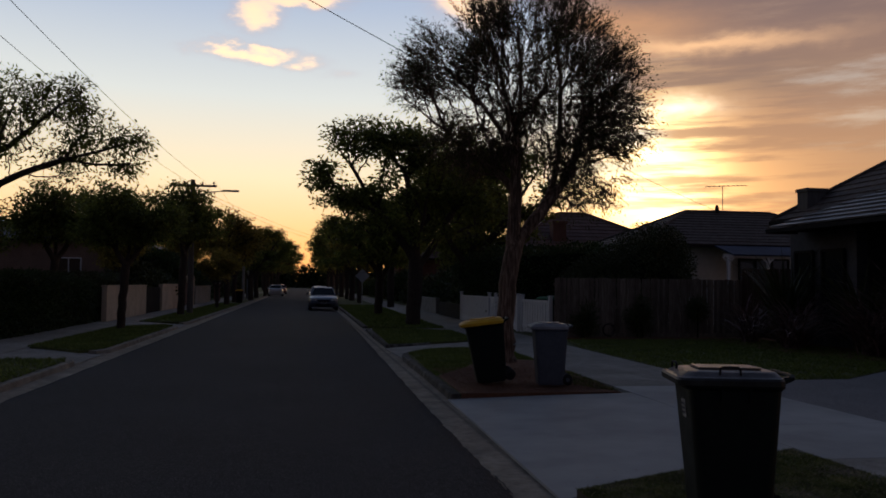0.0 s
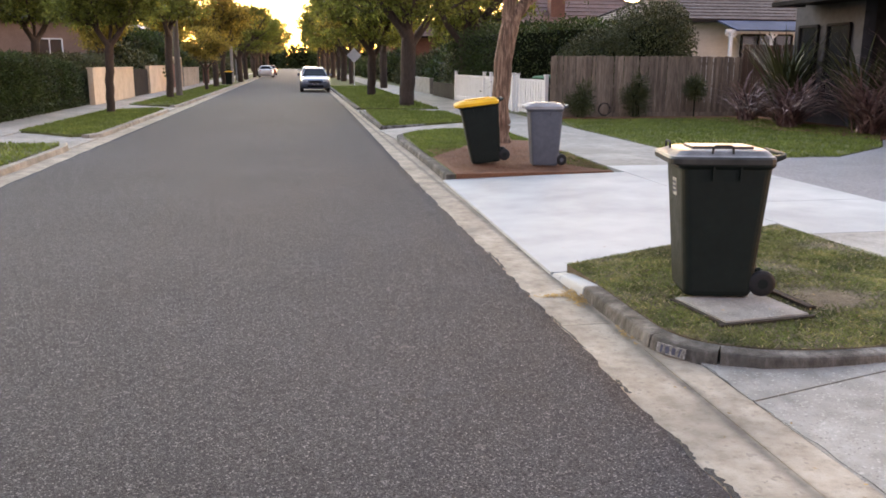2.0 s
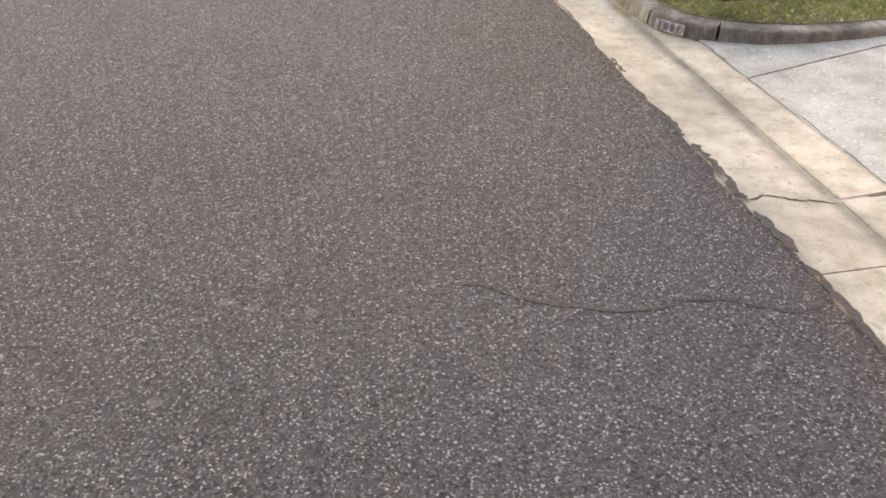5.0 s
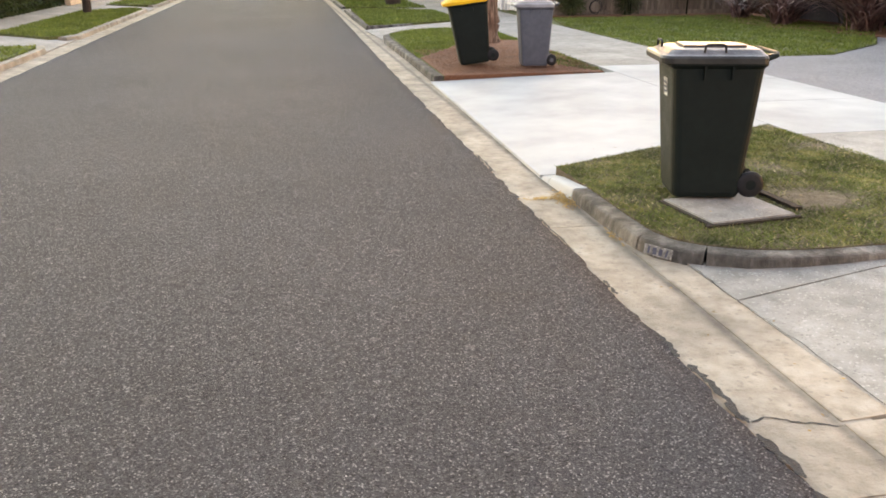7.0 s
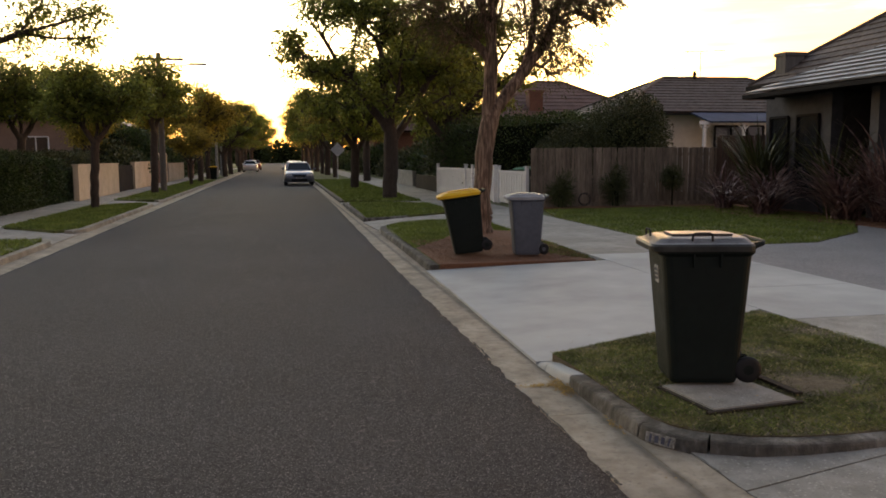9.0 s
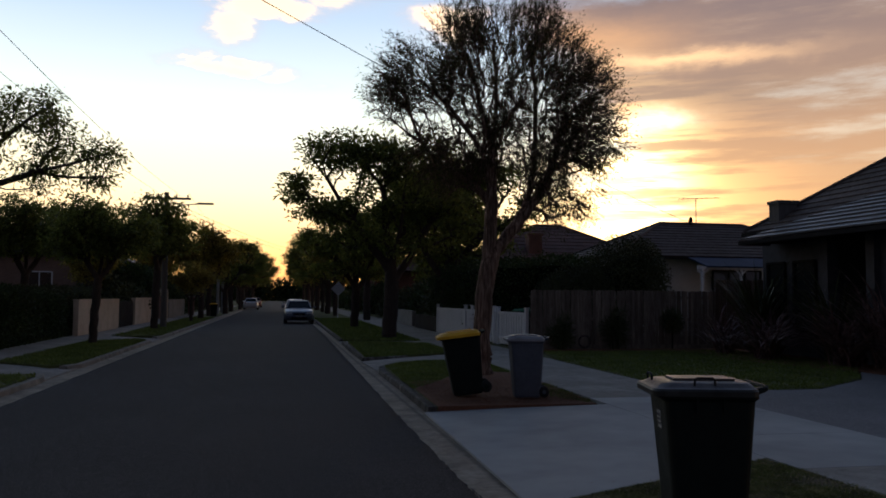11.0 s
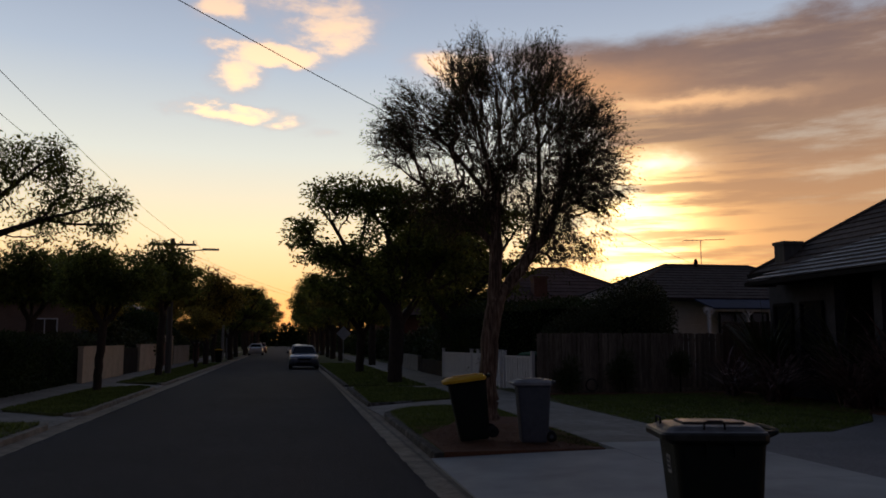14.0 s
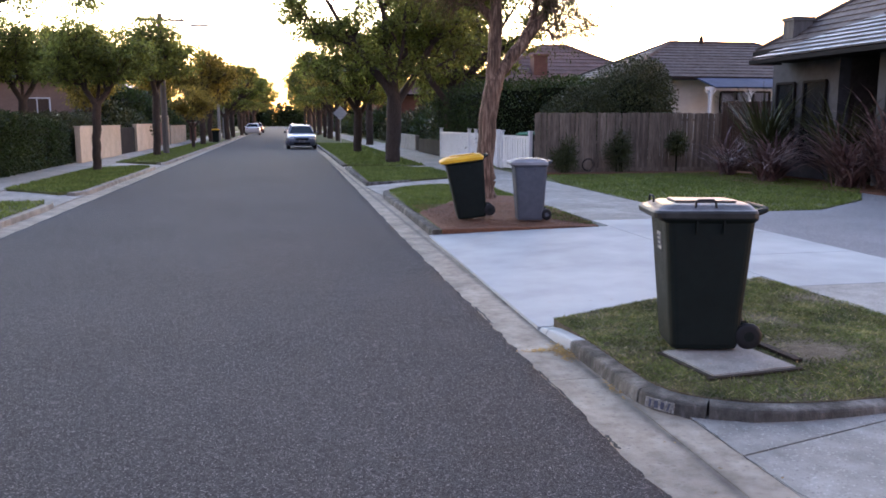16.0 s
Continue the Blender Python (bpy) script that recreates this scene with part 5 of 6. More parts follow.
def picket_fence(p0, p1, h, label, posts, gate=None):
    ob = thing("picket_fence", label, "fence")
    a, b = Vector(p0), Vector(p1)
    d = (b - a).normalized()
    ln = (b - a).length
    turn = math.degrees(math.atan2(d.y, d.x))
    pick = bmesh.new()
    box(pick, (0, 0, 0.5), (0.175, 0.02, 1.0))
    me = bpy.data.meshes.new("picket")
    pick.to_mesh(me)
    pick.free()
    me.materials.append(M["white_paint"])
    for i in range(int(ln / 0.25)):
        p = a + d * (0.25 * (i + 0.5))
        o = new("picket", me)
        o.parent = ob
        o.matrix_local = pose(p.x, p.y, p.z + 0.04, 0, 0, turn) @ Matrix.Diagonal((1, 1, h - 0.08, 1))
    for f in posts:
        p = a + d * ln * f
        part("post", boxes(((p.x, p.y, p.z + h / 2 + 0.06), (0.11, 0.11, h + 0.12), turn), ((p.x, p.y, p.z + h + 0.14), (0.15, 0.15, 0.03), turn)), M["white_paint"], ob)
    mid = (a + b) / 2
    for z in (0.25, h - 0.05):
        part("rail", boxes(((mid.x, mid.y, mid.z + z), (ln, 0.05, 0.08), turn)), M["white_paint"], ob)
    return ob


picket_fence((7.78, 25.2, 0.08), (7.60, 28.1, 0.08), 1.16, "white painted picket gate and short fence", (0.02, 0.98))
picket_fence((7.58, 28.3, 0.08), (7.1, 36.9, 0.08), 1.18, "white painted close-boarded picket fence", (0.02, 0.34, 0.45, 0.98))


def panel_wall(y0, y1, x, h, label):
    ob = part("garden_wall", boxes(((x, (y0 + y1) / 2, 0.1 + h / 2), (0.2, y1 - y0, h)), ((x, (y0 + y1) / 2, 0.1 + h + 0.03), (0.26, y1 - y0 + 0.04, 0.06))), M["cream_wall"], bevel=0.01)
    return tagged(ob, label, "wall")


panel_wall(34.0, 42.2, -7.72, 1.36, "low cream rendered front wall with capping")
panel_wall(46.8, 54.4, -7.72, 1.40, "second cream rendered wall panel with capping")
tagged(part("gate", boxes(((-7.74, 44.5, 0.75), (0.06, 4.4, 1.3))), M["trim_dark"]), "dark timber gate between cream walls", "gate")
leaf_mass("hedge", "dark clipped hedge beside the cream wall", "hedge", [((-8.45, 32.1, 0.85), (0.5, 1.8, 0.85), True)], 4500, (0.10, 0.05), M["leaf_hedge"], 36)
leaf_mass("hedge", "tall dark clipped hedge along the footpath", "hedge", [((-8.5, 26.5, 0.95), (0.65, 3.6, 0.95), True)], 16000, (0.10, 0.055), M["leaf_hedge"], 31)
leaf_mass("hedge", "dark hedge rising over the cream wall", "hedge", [((-9.0, 37.8, 1.0), (0.6, 5.0, 1.0), True)], 9000, (0.10, 0.05), M["leaf_shrub"], 32)
leaf_mass("hedge", "tall dark hedge behind the white fence", "hedge", [((8.8, 36.0, 1.7), (1.4, 6.0, 1.55), True), ((11.5, 33.0, 1.8), (2.2, 2.2, 1.6), True)], 16000, (0.14, 0.07), M["leaf_hedge"], 33)
leaf_mass("shrub", "large rounded grey-green shrub behind the paling fence", "shrub", [((12.2, 27.6, 2.2), (1.55, 1.4, 1.75), False), ((12.9, 28.0, 2.3), (0.8, 1.2, 1.6), False), ((10.3, 27.4, 1.5), (1.5, 1.2, 1.35), False)], 20000, (0.09, 0.04), M["leaf_shrub"], 34)
fence_plants = []
for x, s in ((8.5, 0.85), (10.25, 1.1), (12.0, 0.95)):
    fence_plants.append((x * 1.025, s))


# ---------------------------------------------------------------- houses
def tiled_slope(parent, corner, along, upward, rows, row_len, mat, cut0=0.0, cut1=0.0, t=0.035, name="tile_course"):
    """Courses of roof tiles from the eave up: each a lapped strip. cut0, cut1: metres by which each end shortens over the whole rise."""
    c, a, u = Vector(corner), Vector(along), Vector(upward)
    ad, ud = a.normalized(), u.normalized()
    nrm = ad.cross(ud)
    if nrm.z < 0:
        nrm = -nrm
    for i in range(rows):
        f0, f1 = i / rows, (i + 1.12) / rows if i < rows - 1 else 1.0
        bm = bmesh.new()
        p = []
        for f, lift in ((f0, t), (f1, 0.0)):
            s, e = c + u * f + ad * cut0 * f, c + a + u * f - ad * cut1 * f
            p.append((s + nrm * lift, e + nrm * lift, s + nrm * (lift - t), e + nrm * (lift - t)))
        v = [[bm.verts.new(q) for q in r] for r in p]
        bm.faces.new((v[0][0], v[0][1], v[1][1], v[1][0]))
        bm.faces.new((v[0][0], v[0][2], v[0][3], v[0][1]))
        bm.faces.new((v[0][2], v[1][2], v[1][3], v[0][3]))
        part(name, bm, mat, parent)


def hip_roof(parent, x0, x1, y0, y1, z, pitch, mat, rows=14, tiles=True):
    """A hipped roof over a rectangle, its ridge along the longer side."""
    w, l = x1 - x0, y1 - y0
    k = min(w, l) / 2
    h = k * pitch
    roof = part("roof", boxes((((x0 + x1) / 2, (y0 + y1) / 2, z - 0.04), (w - 0.1, l - 0.1, 0.05))), M["trim_dark"], parent)
    tiled_slope(roof, (x0, y0, z), (0, l, 0), (k, 0, h), rows, 0, mat, k, k)
    tiled_slope(roof, (x1, y0, z), (0, l, 0), (-k, 0, h), rows, 0, mat, k, k)
    tiled_slope(roof, (x0, y0, z), (w, 0, 0), (0, k, h), rows, 0, mat, k, k)
    tiled_slope(roof, (x0, y1, z), (w, 0, 0), (0, -k, h), rows, 0, mat, k, k)
    bm = bmesh.new()
    if w < l:
        r0, r1 = (x0 + k, y0 + k, z + h), (x0 + k, y1 - k, z + h)
    else:
        r0, r1 = (x0 + k, y0 + k, z + h), (x1 - k, y0 + k, z + h)
    tube(bm, [r0, r1] if Vector(r0) != Vector(r1) else [r0, (r0[0], r0[1] + .1, r0[2])], 0.10, 8)
    part("ridge_cap", bm, mat, roof)
    ends = [(x0, y0, r0), (x1, y0, r1 if w > l else r0), (x0, y1, r1 if w < l else r0), (x1, y1, r1)]
    for ex, ey, r in ends:
        bm = bmesh.new()
        tube(bm, [(ex, ey, z + 0.02), r], 0.09, 8)
        part("hip_cap", bm, mat, roof)
    for c, s in ((((x0 + x1) / 2, y0 - 0.03, z - 0.07), (w + 0.1, 0.09, 0.12)), (((x0 + x1) / 2, y1 + 0.03, z - 0.07), (w + 0.1, 0.09, 0.12)), ((x0 - 0.03, (y0 + y1) / 2, z - 0.07), (0.09, l + 0.1, 0.12)), ((x1 + 0.03, (y0 + y1) / 2, z - 0.07), (0.09, l + 0.1, 0.12))):
        part("gutter_board", boxes((c, s)), M["trim_dark"], roof)
    return roof


def window(parent, x, y, z, w, h, facing, panes=2, frame_mat=None):
    """A framed window in a wall that looks along -x ('x') or -y ('y')."""
    fm = frame_mat or M["trim_dark"]
    r = 0 if facing == "y" else -90
    base = pose(x, y, z, 0, 0, r)
    win = new("window")
    win.parent = parent
    win.matrix_local = base
    part("window_frame", boxes(((0, -0.02, h / 2), (w, 0.08, 0.07)), ((0, -0.02, -h / 2), (w, 0.08, 0.07)), ((-w / 2, -0.02, 0), (0.07, 0.08, h)), ((w / 2, -0.02, 0), (0.07, 0.08, h))), fm, win)
    part("window_sill", boxes(((0, -0.06, -h / 2 - 0.07), (w + 0.16, 0.16, 0.06))), fm, win)
    for i in range(panes):
        px = -w / 2 + w * (i + 0.5) / panes
        part("pane", boxes(((px, 0.0, 0), (w / panes - 0.03, 0.012, h - 0.05))), M["glass"], win)
        if i:
            part("mullion", boxes(((-w / 2 + w * i / panes, -0.02, 0), (0.05, 0.07, h))), fm, win)
    return win


# the house beside the driveway: front wall looks on the street
def parts(name, rows, mat, parent, label=""):
    for r in rows:
        part(name, boxes(r), mat, parent, label)


house = thing("house", "single-storey house with grey wall and tiled hip roof", "house")
parts("wall", [((14.75, 21.3, 1.75), (0.24, 3.1, 3.5)), ((14.75, 16.2, 1.75), (0.24, 3.4, 3.5)), ((19.9, 22.97, 1.75), (10.06, 0.24, 3.5)), ((24.8, 15, 1.75), (0.24, 15.2, 3.5))], M["grey_wall"], house)
parts("wall", [((16.3, 18.8, 1.75), (0.24, 2.2, 3.5)), ((15.5, 19.86, 1.75), (1.28, 0.22, 3.5)), ((15.5, 17.8, 1.75), (1.28, 0.22, 3.5)), ((16.3, 11.0, 1.75), (0.24, 7.0, 3.5)), ((15.65, 14.6, 1.75), (1.5, 0.22, 3.5))], M["brick_brown"], house, "dark brown brick recess beside the porch")
parts("porch_pier", [((14.62, 19.72, 1.75), (0.34, 0.30, 3.4)), ((14.62, 17.95, 1.75), (0.34, 0.30, 3.4)), ((14.55, 9.0, 1.75), (0.42, 0.42, 3.4))], M["grey_wall"], house, "grey painted porch pier")
front_door = part("door", boxes(((16.14, 18.8, 1.15), (0.06, 0.92, 2.1))), M["trim_dark"], house, "dark front door in the porch")
part("handle", boxes(((16.09, 19.15, 1.1), (0.05, 0.03, 0.16))), M["steel"], front_door)
window(house, 14.6, 22.1, 1.75, 0.85, 2.1, "x", 1)
window(house, 14.6, 20.75, 1.75, 0.95, 2.1, "x", 1)
window(house, 14.6, 16.2, 1.75, 1.2, 1.75, "x", 1)
main_roof = hip_roof(house, 14.35, 25.3, 6.0, 23.4, 3.80, 0.70, M["roof_tile"], 20)
front = part("front_roof", boxes(((14.6, 14.0, 3.40), (2.3, 16.0, 0.05))), M["trim_dark"], house)
# lighter tile colour here stands in for sky sheen on the low slope
tiled_slope(front, (13.45, 6.0, 3.47), (0, 16.1, 0), (1.95, 0, 1.06), 8, 0, M["roof_grey"], 0, 3.6, t=0.05)
parts("fascia", [((13.42, 14.05, 3.38), (0.08, 16.2, 0.11)), ((13.9, 22.13, 3.38), (1.0, 0.08, 0.11))], M["trim_dark"], front)
part("chimney", boxes(((15.02, 22.35, 4.0), (0.62, 0.5, 1.4)), ((15.02, 22.35, 4.66), (0.70, 0.58, 0.10))), M["pole_wood"], house, "squat grey rendered chimney")

# white weatherboard house behind the fence
white = thing("house", "white weatherboard house with brown tiled hip roof", "house")
part("wall", boxes(((20.6, 38, 1.8), (11.4, 8.0, 3.5))), M["weatherboard"], white)
for i in range(18):
    part("weatherboard", boxes(((20.6, 33.97, 0.5 + 0.17 * i), (11.44, 0.03, 0.175), 0, 0, 6)), M["weatherboard"], white)
hip_roof(white, 14.2, 27.0, 33.3, 41.6, 3.60, 0.44, M["roof_tile"], 12)
bm = bmesh.new()
tube(bm, [(20.0, 37.4, 5.3), (20.0, 37.4, 5.65), (20.0, 37.4, 5.78)], [0.10, 0.10, 0.05], 10)
part("roof_vent", bm, M["trim_dark"], white)
ver = part("verandah_roof", boxes(((19.6, 32.5, 3.33), (3.9, 1.9, 0.06), 0, 0, 15)), M["blue_metal"], white, "blue steel verandah roof")
for xx in (17.5, 19.3, 21.2):
    part("verandah_post", boxes(((xx, 31.75, 1.55), (0.11, 0.11, 3.0))), M["white_paint"], ver)
    for s_ in (-1, 1):
        part("fretwork_bracket", boxes(((xx + s_ * 0.15, 31.75, 2.88), (0.26, 0.04, 0.05), 0, s_ * -40)), M["white_paint"], ver)
part("verandah_beam", boxes(((19.35, 31.72, 3.05), (4.2, 0.06, 0.14))), M["white_paint"], ver)
# wide dark panes stand in for the shade behind the verandah posts
window(white, 20.4, 33.93, 2.0, 2.4, 2.0, "y", 3, M["trim_dark"])

# brick house farther on, with a red chimney
far = thing("house", "brick house with red-brown tiled roof and red chimney", "house")
part("wall", boxes(((18.8, 56, 2.0), (11.4, 9.4, 4.3))), M["brick_red"], far)
hip_roof(far, 12.6, 25.0, 50.8, 61.2, 4.2, 0.52, M["roof_tile_red"], 10)
part("chimney", boxes(((16.5, 52.0, 5.0), (0.9, 0.8, 1.9)), ((16.5, 52.0, 5.9), (1.05, 0.95, 0.16))), M["brick_red"], far, "red brick chimney")
window(far, 18.0, 51.25, 2.2, 1.6, 1.4, "y", 2, M["white_paint"])

# houses on the other side
lh = thing("house", "tan brick house with a grey tiled roof behind the hedge", "house")
part("wall", boxes(((-19.5, 39, 2.3), (9.0, 10.0, 4.4))), M["brick_tan"], lh)
hip_roof(lh, -24.5, -14.5, 33.5, 44.5, 4.5, 0.5, M["roof_grey"], 10)
window(lh, -17.5, 33.95, 2.5, 1.6, 1.5, "y", 2, M["white_paint"])
lh2 = copy_thing(lh, pose(1.5, 26, 0))
lh3 = copy_thing(lh, pose(0.5, 56, 0))
rh3 = copy_thing(far, pose(-2, 26, 0))
rh4 = copy_thing(far, pose(-1.5, 50, 0))


# ---------------------------------------------------------------- street furniture
def power_pole(x, y, h, label, lamp=True):
    ob = thing("power_pole", label, "pole", "power poles", at=(x, y, TOP))
    bm = bmesh.new()
    tube(bm, [(0, 0, -0.2), (0, 0, h)], [0.16, 0.12], 12)
    part("post", bm, M["pole_wood"], ob)
    part("crossarm", boxes(((0.05, -0.12, h - 0.32), (2.3, 0.10, 0.12))), M["pole_wood"], ob, bevel=0.01)
    for dx in (-0.95, -0.4, 0.5, 1.05):
        bm = bmesh.new()
        tube(bm, [(dx, -0.12, h - 0.26), (dx, -0.12, h - 0.18), (dx, -0.12, h - 0.10)], [0.02, 0.05, 0.03], 8)
        part("insulator", bm, M["white_mark"], ob)
    if lamp:
        arm = bmesh.new()
        tube(arm, [(0.1, 0, h - 0.9), (0.8, 0, h - 0.62), (1.5, 0, h - 0.56)], 0.03, 8)
        a_ = part("lamp_arm", arm, M["steel"], ob)
        part("lamp_head", boxes(((1.9, 0, h - 0.53), (0.85, 0.22, 0.10))), M["sign_back"], a_, bevel=0.03)
    return ob


power_pole(-5.72, 43.5, 6.85, "grey timber power pole with crossarm and street lamp")
power_pole(-5.6, 85, 6.9, "grey timber power pole far down the street", lamp=False)


def wire(a, b, sag, label, r=0.012):
    bm = bmesh.new()
    a, b = Vector(a), Vector(b)
    pts = [a + (b - a) * f - Vector((0, 0, sag * 4 * f * (1 - f))) for f in [i / 24 for i in range(25)]]
    tube(bm, pts, r, 5)
    return tagged(part("overhead_wire", bm, M["cable"]), label, "cable", "overhead wires")


power_pole(-5.72, 9.2, 7.3, "grey timber power pole beside the near verge", lamp=False)
for dx in (-0.4, 0.5):
    wire((-5.67 + dx, 9.1, 6.75), (-5.67 + dx, 43.3, 6.9), 0.30, "thin black overhead power wire between poles", 0.007)
wire((-5.7, 9.2, 7.79), (19.0, 34.2, 4.9), 0.35, "black service wire crossing the street to a house", 0.008)
for z0, z1 in ((6.55, 6.75), (6.35, 6.35)):
    wire((-5.6, 43.4, z0), (4.2, 98.0, z1), 0.5, "thin black service wire crossing the street far off", 0.011)
for dx in (-0.95, -0.4, 0.5, 1.05):
    wire((-5.67 + dx, 43.4, 6.9), (-5.55 + dx, 84.9, 6.95), 0.5, "thin black overhead power wire between poles", 0.007)

sign = thing("traffic_sign", "back of a diamond traffic sign on a steel post", "sign", at=(4.35, 62, TOP))
bm = bmesh.new()
tube(bm, [(0, 0, -0.1), (0, 0, 2.75)], 0.03, 8)
part("post", bm, M["steel"], sign)
part("sign_plate", boxes(((0, -0.04, 2.2), (0.75, 0.01, 0.75), 0, 45)), M["sign_back"], sign, bevel=0.003)
for z in (1.95, 2.45):
    part("bracket", boxes(((0, -0.052, z), (0.5, 0.016, 0.05))), M["steel"], sign)


# ---------------------------------------------------------------- cars
def car(label, paint, at, k=1.0):
    """A sedan facing -y; the origin lies on the road under the middle."""
    ob = thing("car", label, "car", "parked cars", at=at)
    # lower body: cross-sections along the length (y, sill, deck, half width)
    bm = bmesh.new()
    rings = []
    for y, zb, zt, w in ((-2.30, 0.40, 0.60, 0.60), (-2.26, 0.30, 0.68, 0.74), (-2.12, 0.22, 0.76, 0.83), (-1.7, 0.2, 0.86, 0.885), (-1.05, 0.2, 0.955, 0.90), (0.0, 0.2, 0.96, 0.905),
                         (1.3, 0.2, 0.99, 0.90), (1.8, 0.22, 1.0, 0.88), (2.15, 0.26, 0.94, 0.82), (2.27, 0.34, 0.84, 0.74), (2.30, 0.45, 0.72, 0.62)):
        half = [(0.84, zb), (0.97, zb + 0.06), (1.0, zb + (zt - zb) * 0.5), (0.975, zt - 0.10), (0.90, zt - 0.035), (0.55, zt)]
        rings.append([bm.verts.new((w * f, y, z)) for f, z in half] + [bm.verts.new((-w * f, y, z)) for f, z in reversed(half)])
    for u, v in zip(rings, rings[1:]):
        for j in range(12):
            bm.faces.new((u[j], u[(j + 1) % 12], v[(j + 1) % 12], v[j]))
    bm.faces.new(rings[0]); bm.faces.new(rings[-1][::-1])
    body = part("body", bm, paint, ob, smooth=True)

    # glasshouse, with a painted roof and pillars
    low = [(-0.76, -1.08, 0.93), (0.76, -1.08, 0.93), (0.76, 1.72, 0.96), (-0.76, 1.72, 0.96)]
    high = [(-0.57, -0.30, 1.40), (0.57, -0.30, 1.40), (0.55, 1.02, 1.40), (-0.55, 1.02, 1.40)]
    for name, i, j in (("windscreen", 0, 1), ("side_window", 1, 2), ("rear_window", 2, 3), ("side_window", 3, 0)):
        b = bmesh.new()
        c = Vector((0, 0.3, 1.1))
        vs = [Vector(low[i]), Vector(low[j]), Vector(high[j]), Vector(high[i])]
        outer = [b.verts.new(p) for p in vs]
        inner = [b.verts.new(p + (c - p).normalized() * 0.03) for p in vs]
        b.faces.new(outer); b.faces.new(inner[::-1])
        for m_ in range(4):
            b.faces.new((outer[m_], inner[m_], inner[(m_ + 1) % 4], outer[(m_ + 1) % 4]))
        part(name, b, M["car_glass"], body)
    for p, q in zip(low, high):
        b = bmesh.new()
        tube(b, [p, q], 0.035, 8)
        part("pillar", b, paint, body)
    b = bmesh.new()
    rr = []
    for y, z, w in ((-0.36, 1.385, 0.56), (-0.30, 1.415, 0.585), (0.1, 1.455, 0.585), (0.6, 1.455, 0.575), (1.0, 1.42, 0.56), (1.07, 1.385, 0.54)):
        rr.append([b.verts.new((w * f, y, z - d)) for f, d in ((-1, 0.045), (-0.9, 0.012), (-0.4, 0), (0.4, 0), (0.9, 0.012), (1, 0.045), (0.95, 0.06), (-0.95, 0.06))])
    for u, v in zip(rr, rr[1:]):
        for j in range(8):
            b.faces.new((u[j], u[(j + 1) % 8], v[(j + 1) % 8], v[j]))
    b.faces.new(rr[0]); b.faces.new(rr[-1][::-1])
    part("roof", b, paint, body, smooth=True)

    for s in (-1, 1):
        part("headlight", boxes(((s * 0.60, -2.20, 0.665), (0.34, 0.14, 0.13), s * 22)), M["clear_lamp"], ob, bevel=0.03)
        part("tail_lamp", boxes(((s * 0.64, 2.20, 0.80), (0.28, 0.10, 0.18), s * -16)), M["lamp_red"], ob, bevel=0.02)
        part("mirror", boxes(((s * 0.97, -0.72, 1.02), (0.19, 0.10, 0.13))), paint, ob, bevel=0.03)
        part("fog_lamp", boxes(((s * 0.60, -2.235, 0.385), (0.16, 0.06, 0.08))), M["glass"], ob, bevel=0.01)
        for wy in (-1.40, 1.36):
            b = bmesh.new()
            tube(b, [(s * 0.70, wy, 0.315), (s * 0.905, wy, 0.315)], 0.315, 20)
            w = part("wheel", b, M["rubber"], ob, bevel=0.015)
            b = bmesh.new()
            tube(b, [(s * 0.895, wy, 0.315), (s * 0.915, wy, 0.315)], 0.20, 14)
            part("rim", b, M["steel"], w)
    part("grille", boxes(((0, -2.295, 0.60), (0.74, 0.05, 0.13))), M["trim_dark"], ob, bevel=0.02)
    part("air_intake", boxes(((0, -2.275, 0.37), (0.98, 0.07, 0.13))), M["trim_dark"], ob, bevel=0.02)
    pl = part("number_plate", boxes(((0, -2.325, 0.49), (0.37, 0.04, 0.11))), M["white_mark"], ob)
    part("marking_bar", boxes(((0, -2.348, 0.49), (0.28, 0.006, 0.05))), M["dark_mark"], pl)
    return ob


car("silver sedan parked at the kerb facing the viewer", M["car_silver"], pose(1.22, 53.0, 0.02))
car("white hatchback parked farther along the kerb", M["car_white"], pose(1.35, 72, 0.02))
car("white car parked in front of the far verge", M["car_white"], pose(-3.4, 105, 0.02, 0, 0, 180))
car("dark red car parked far down the street", M["car_red"], pose(-3.4, 125, 0.02, 0, 0, 180))


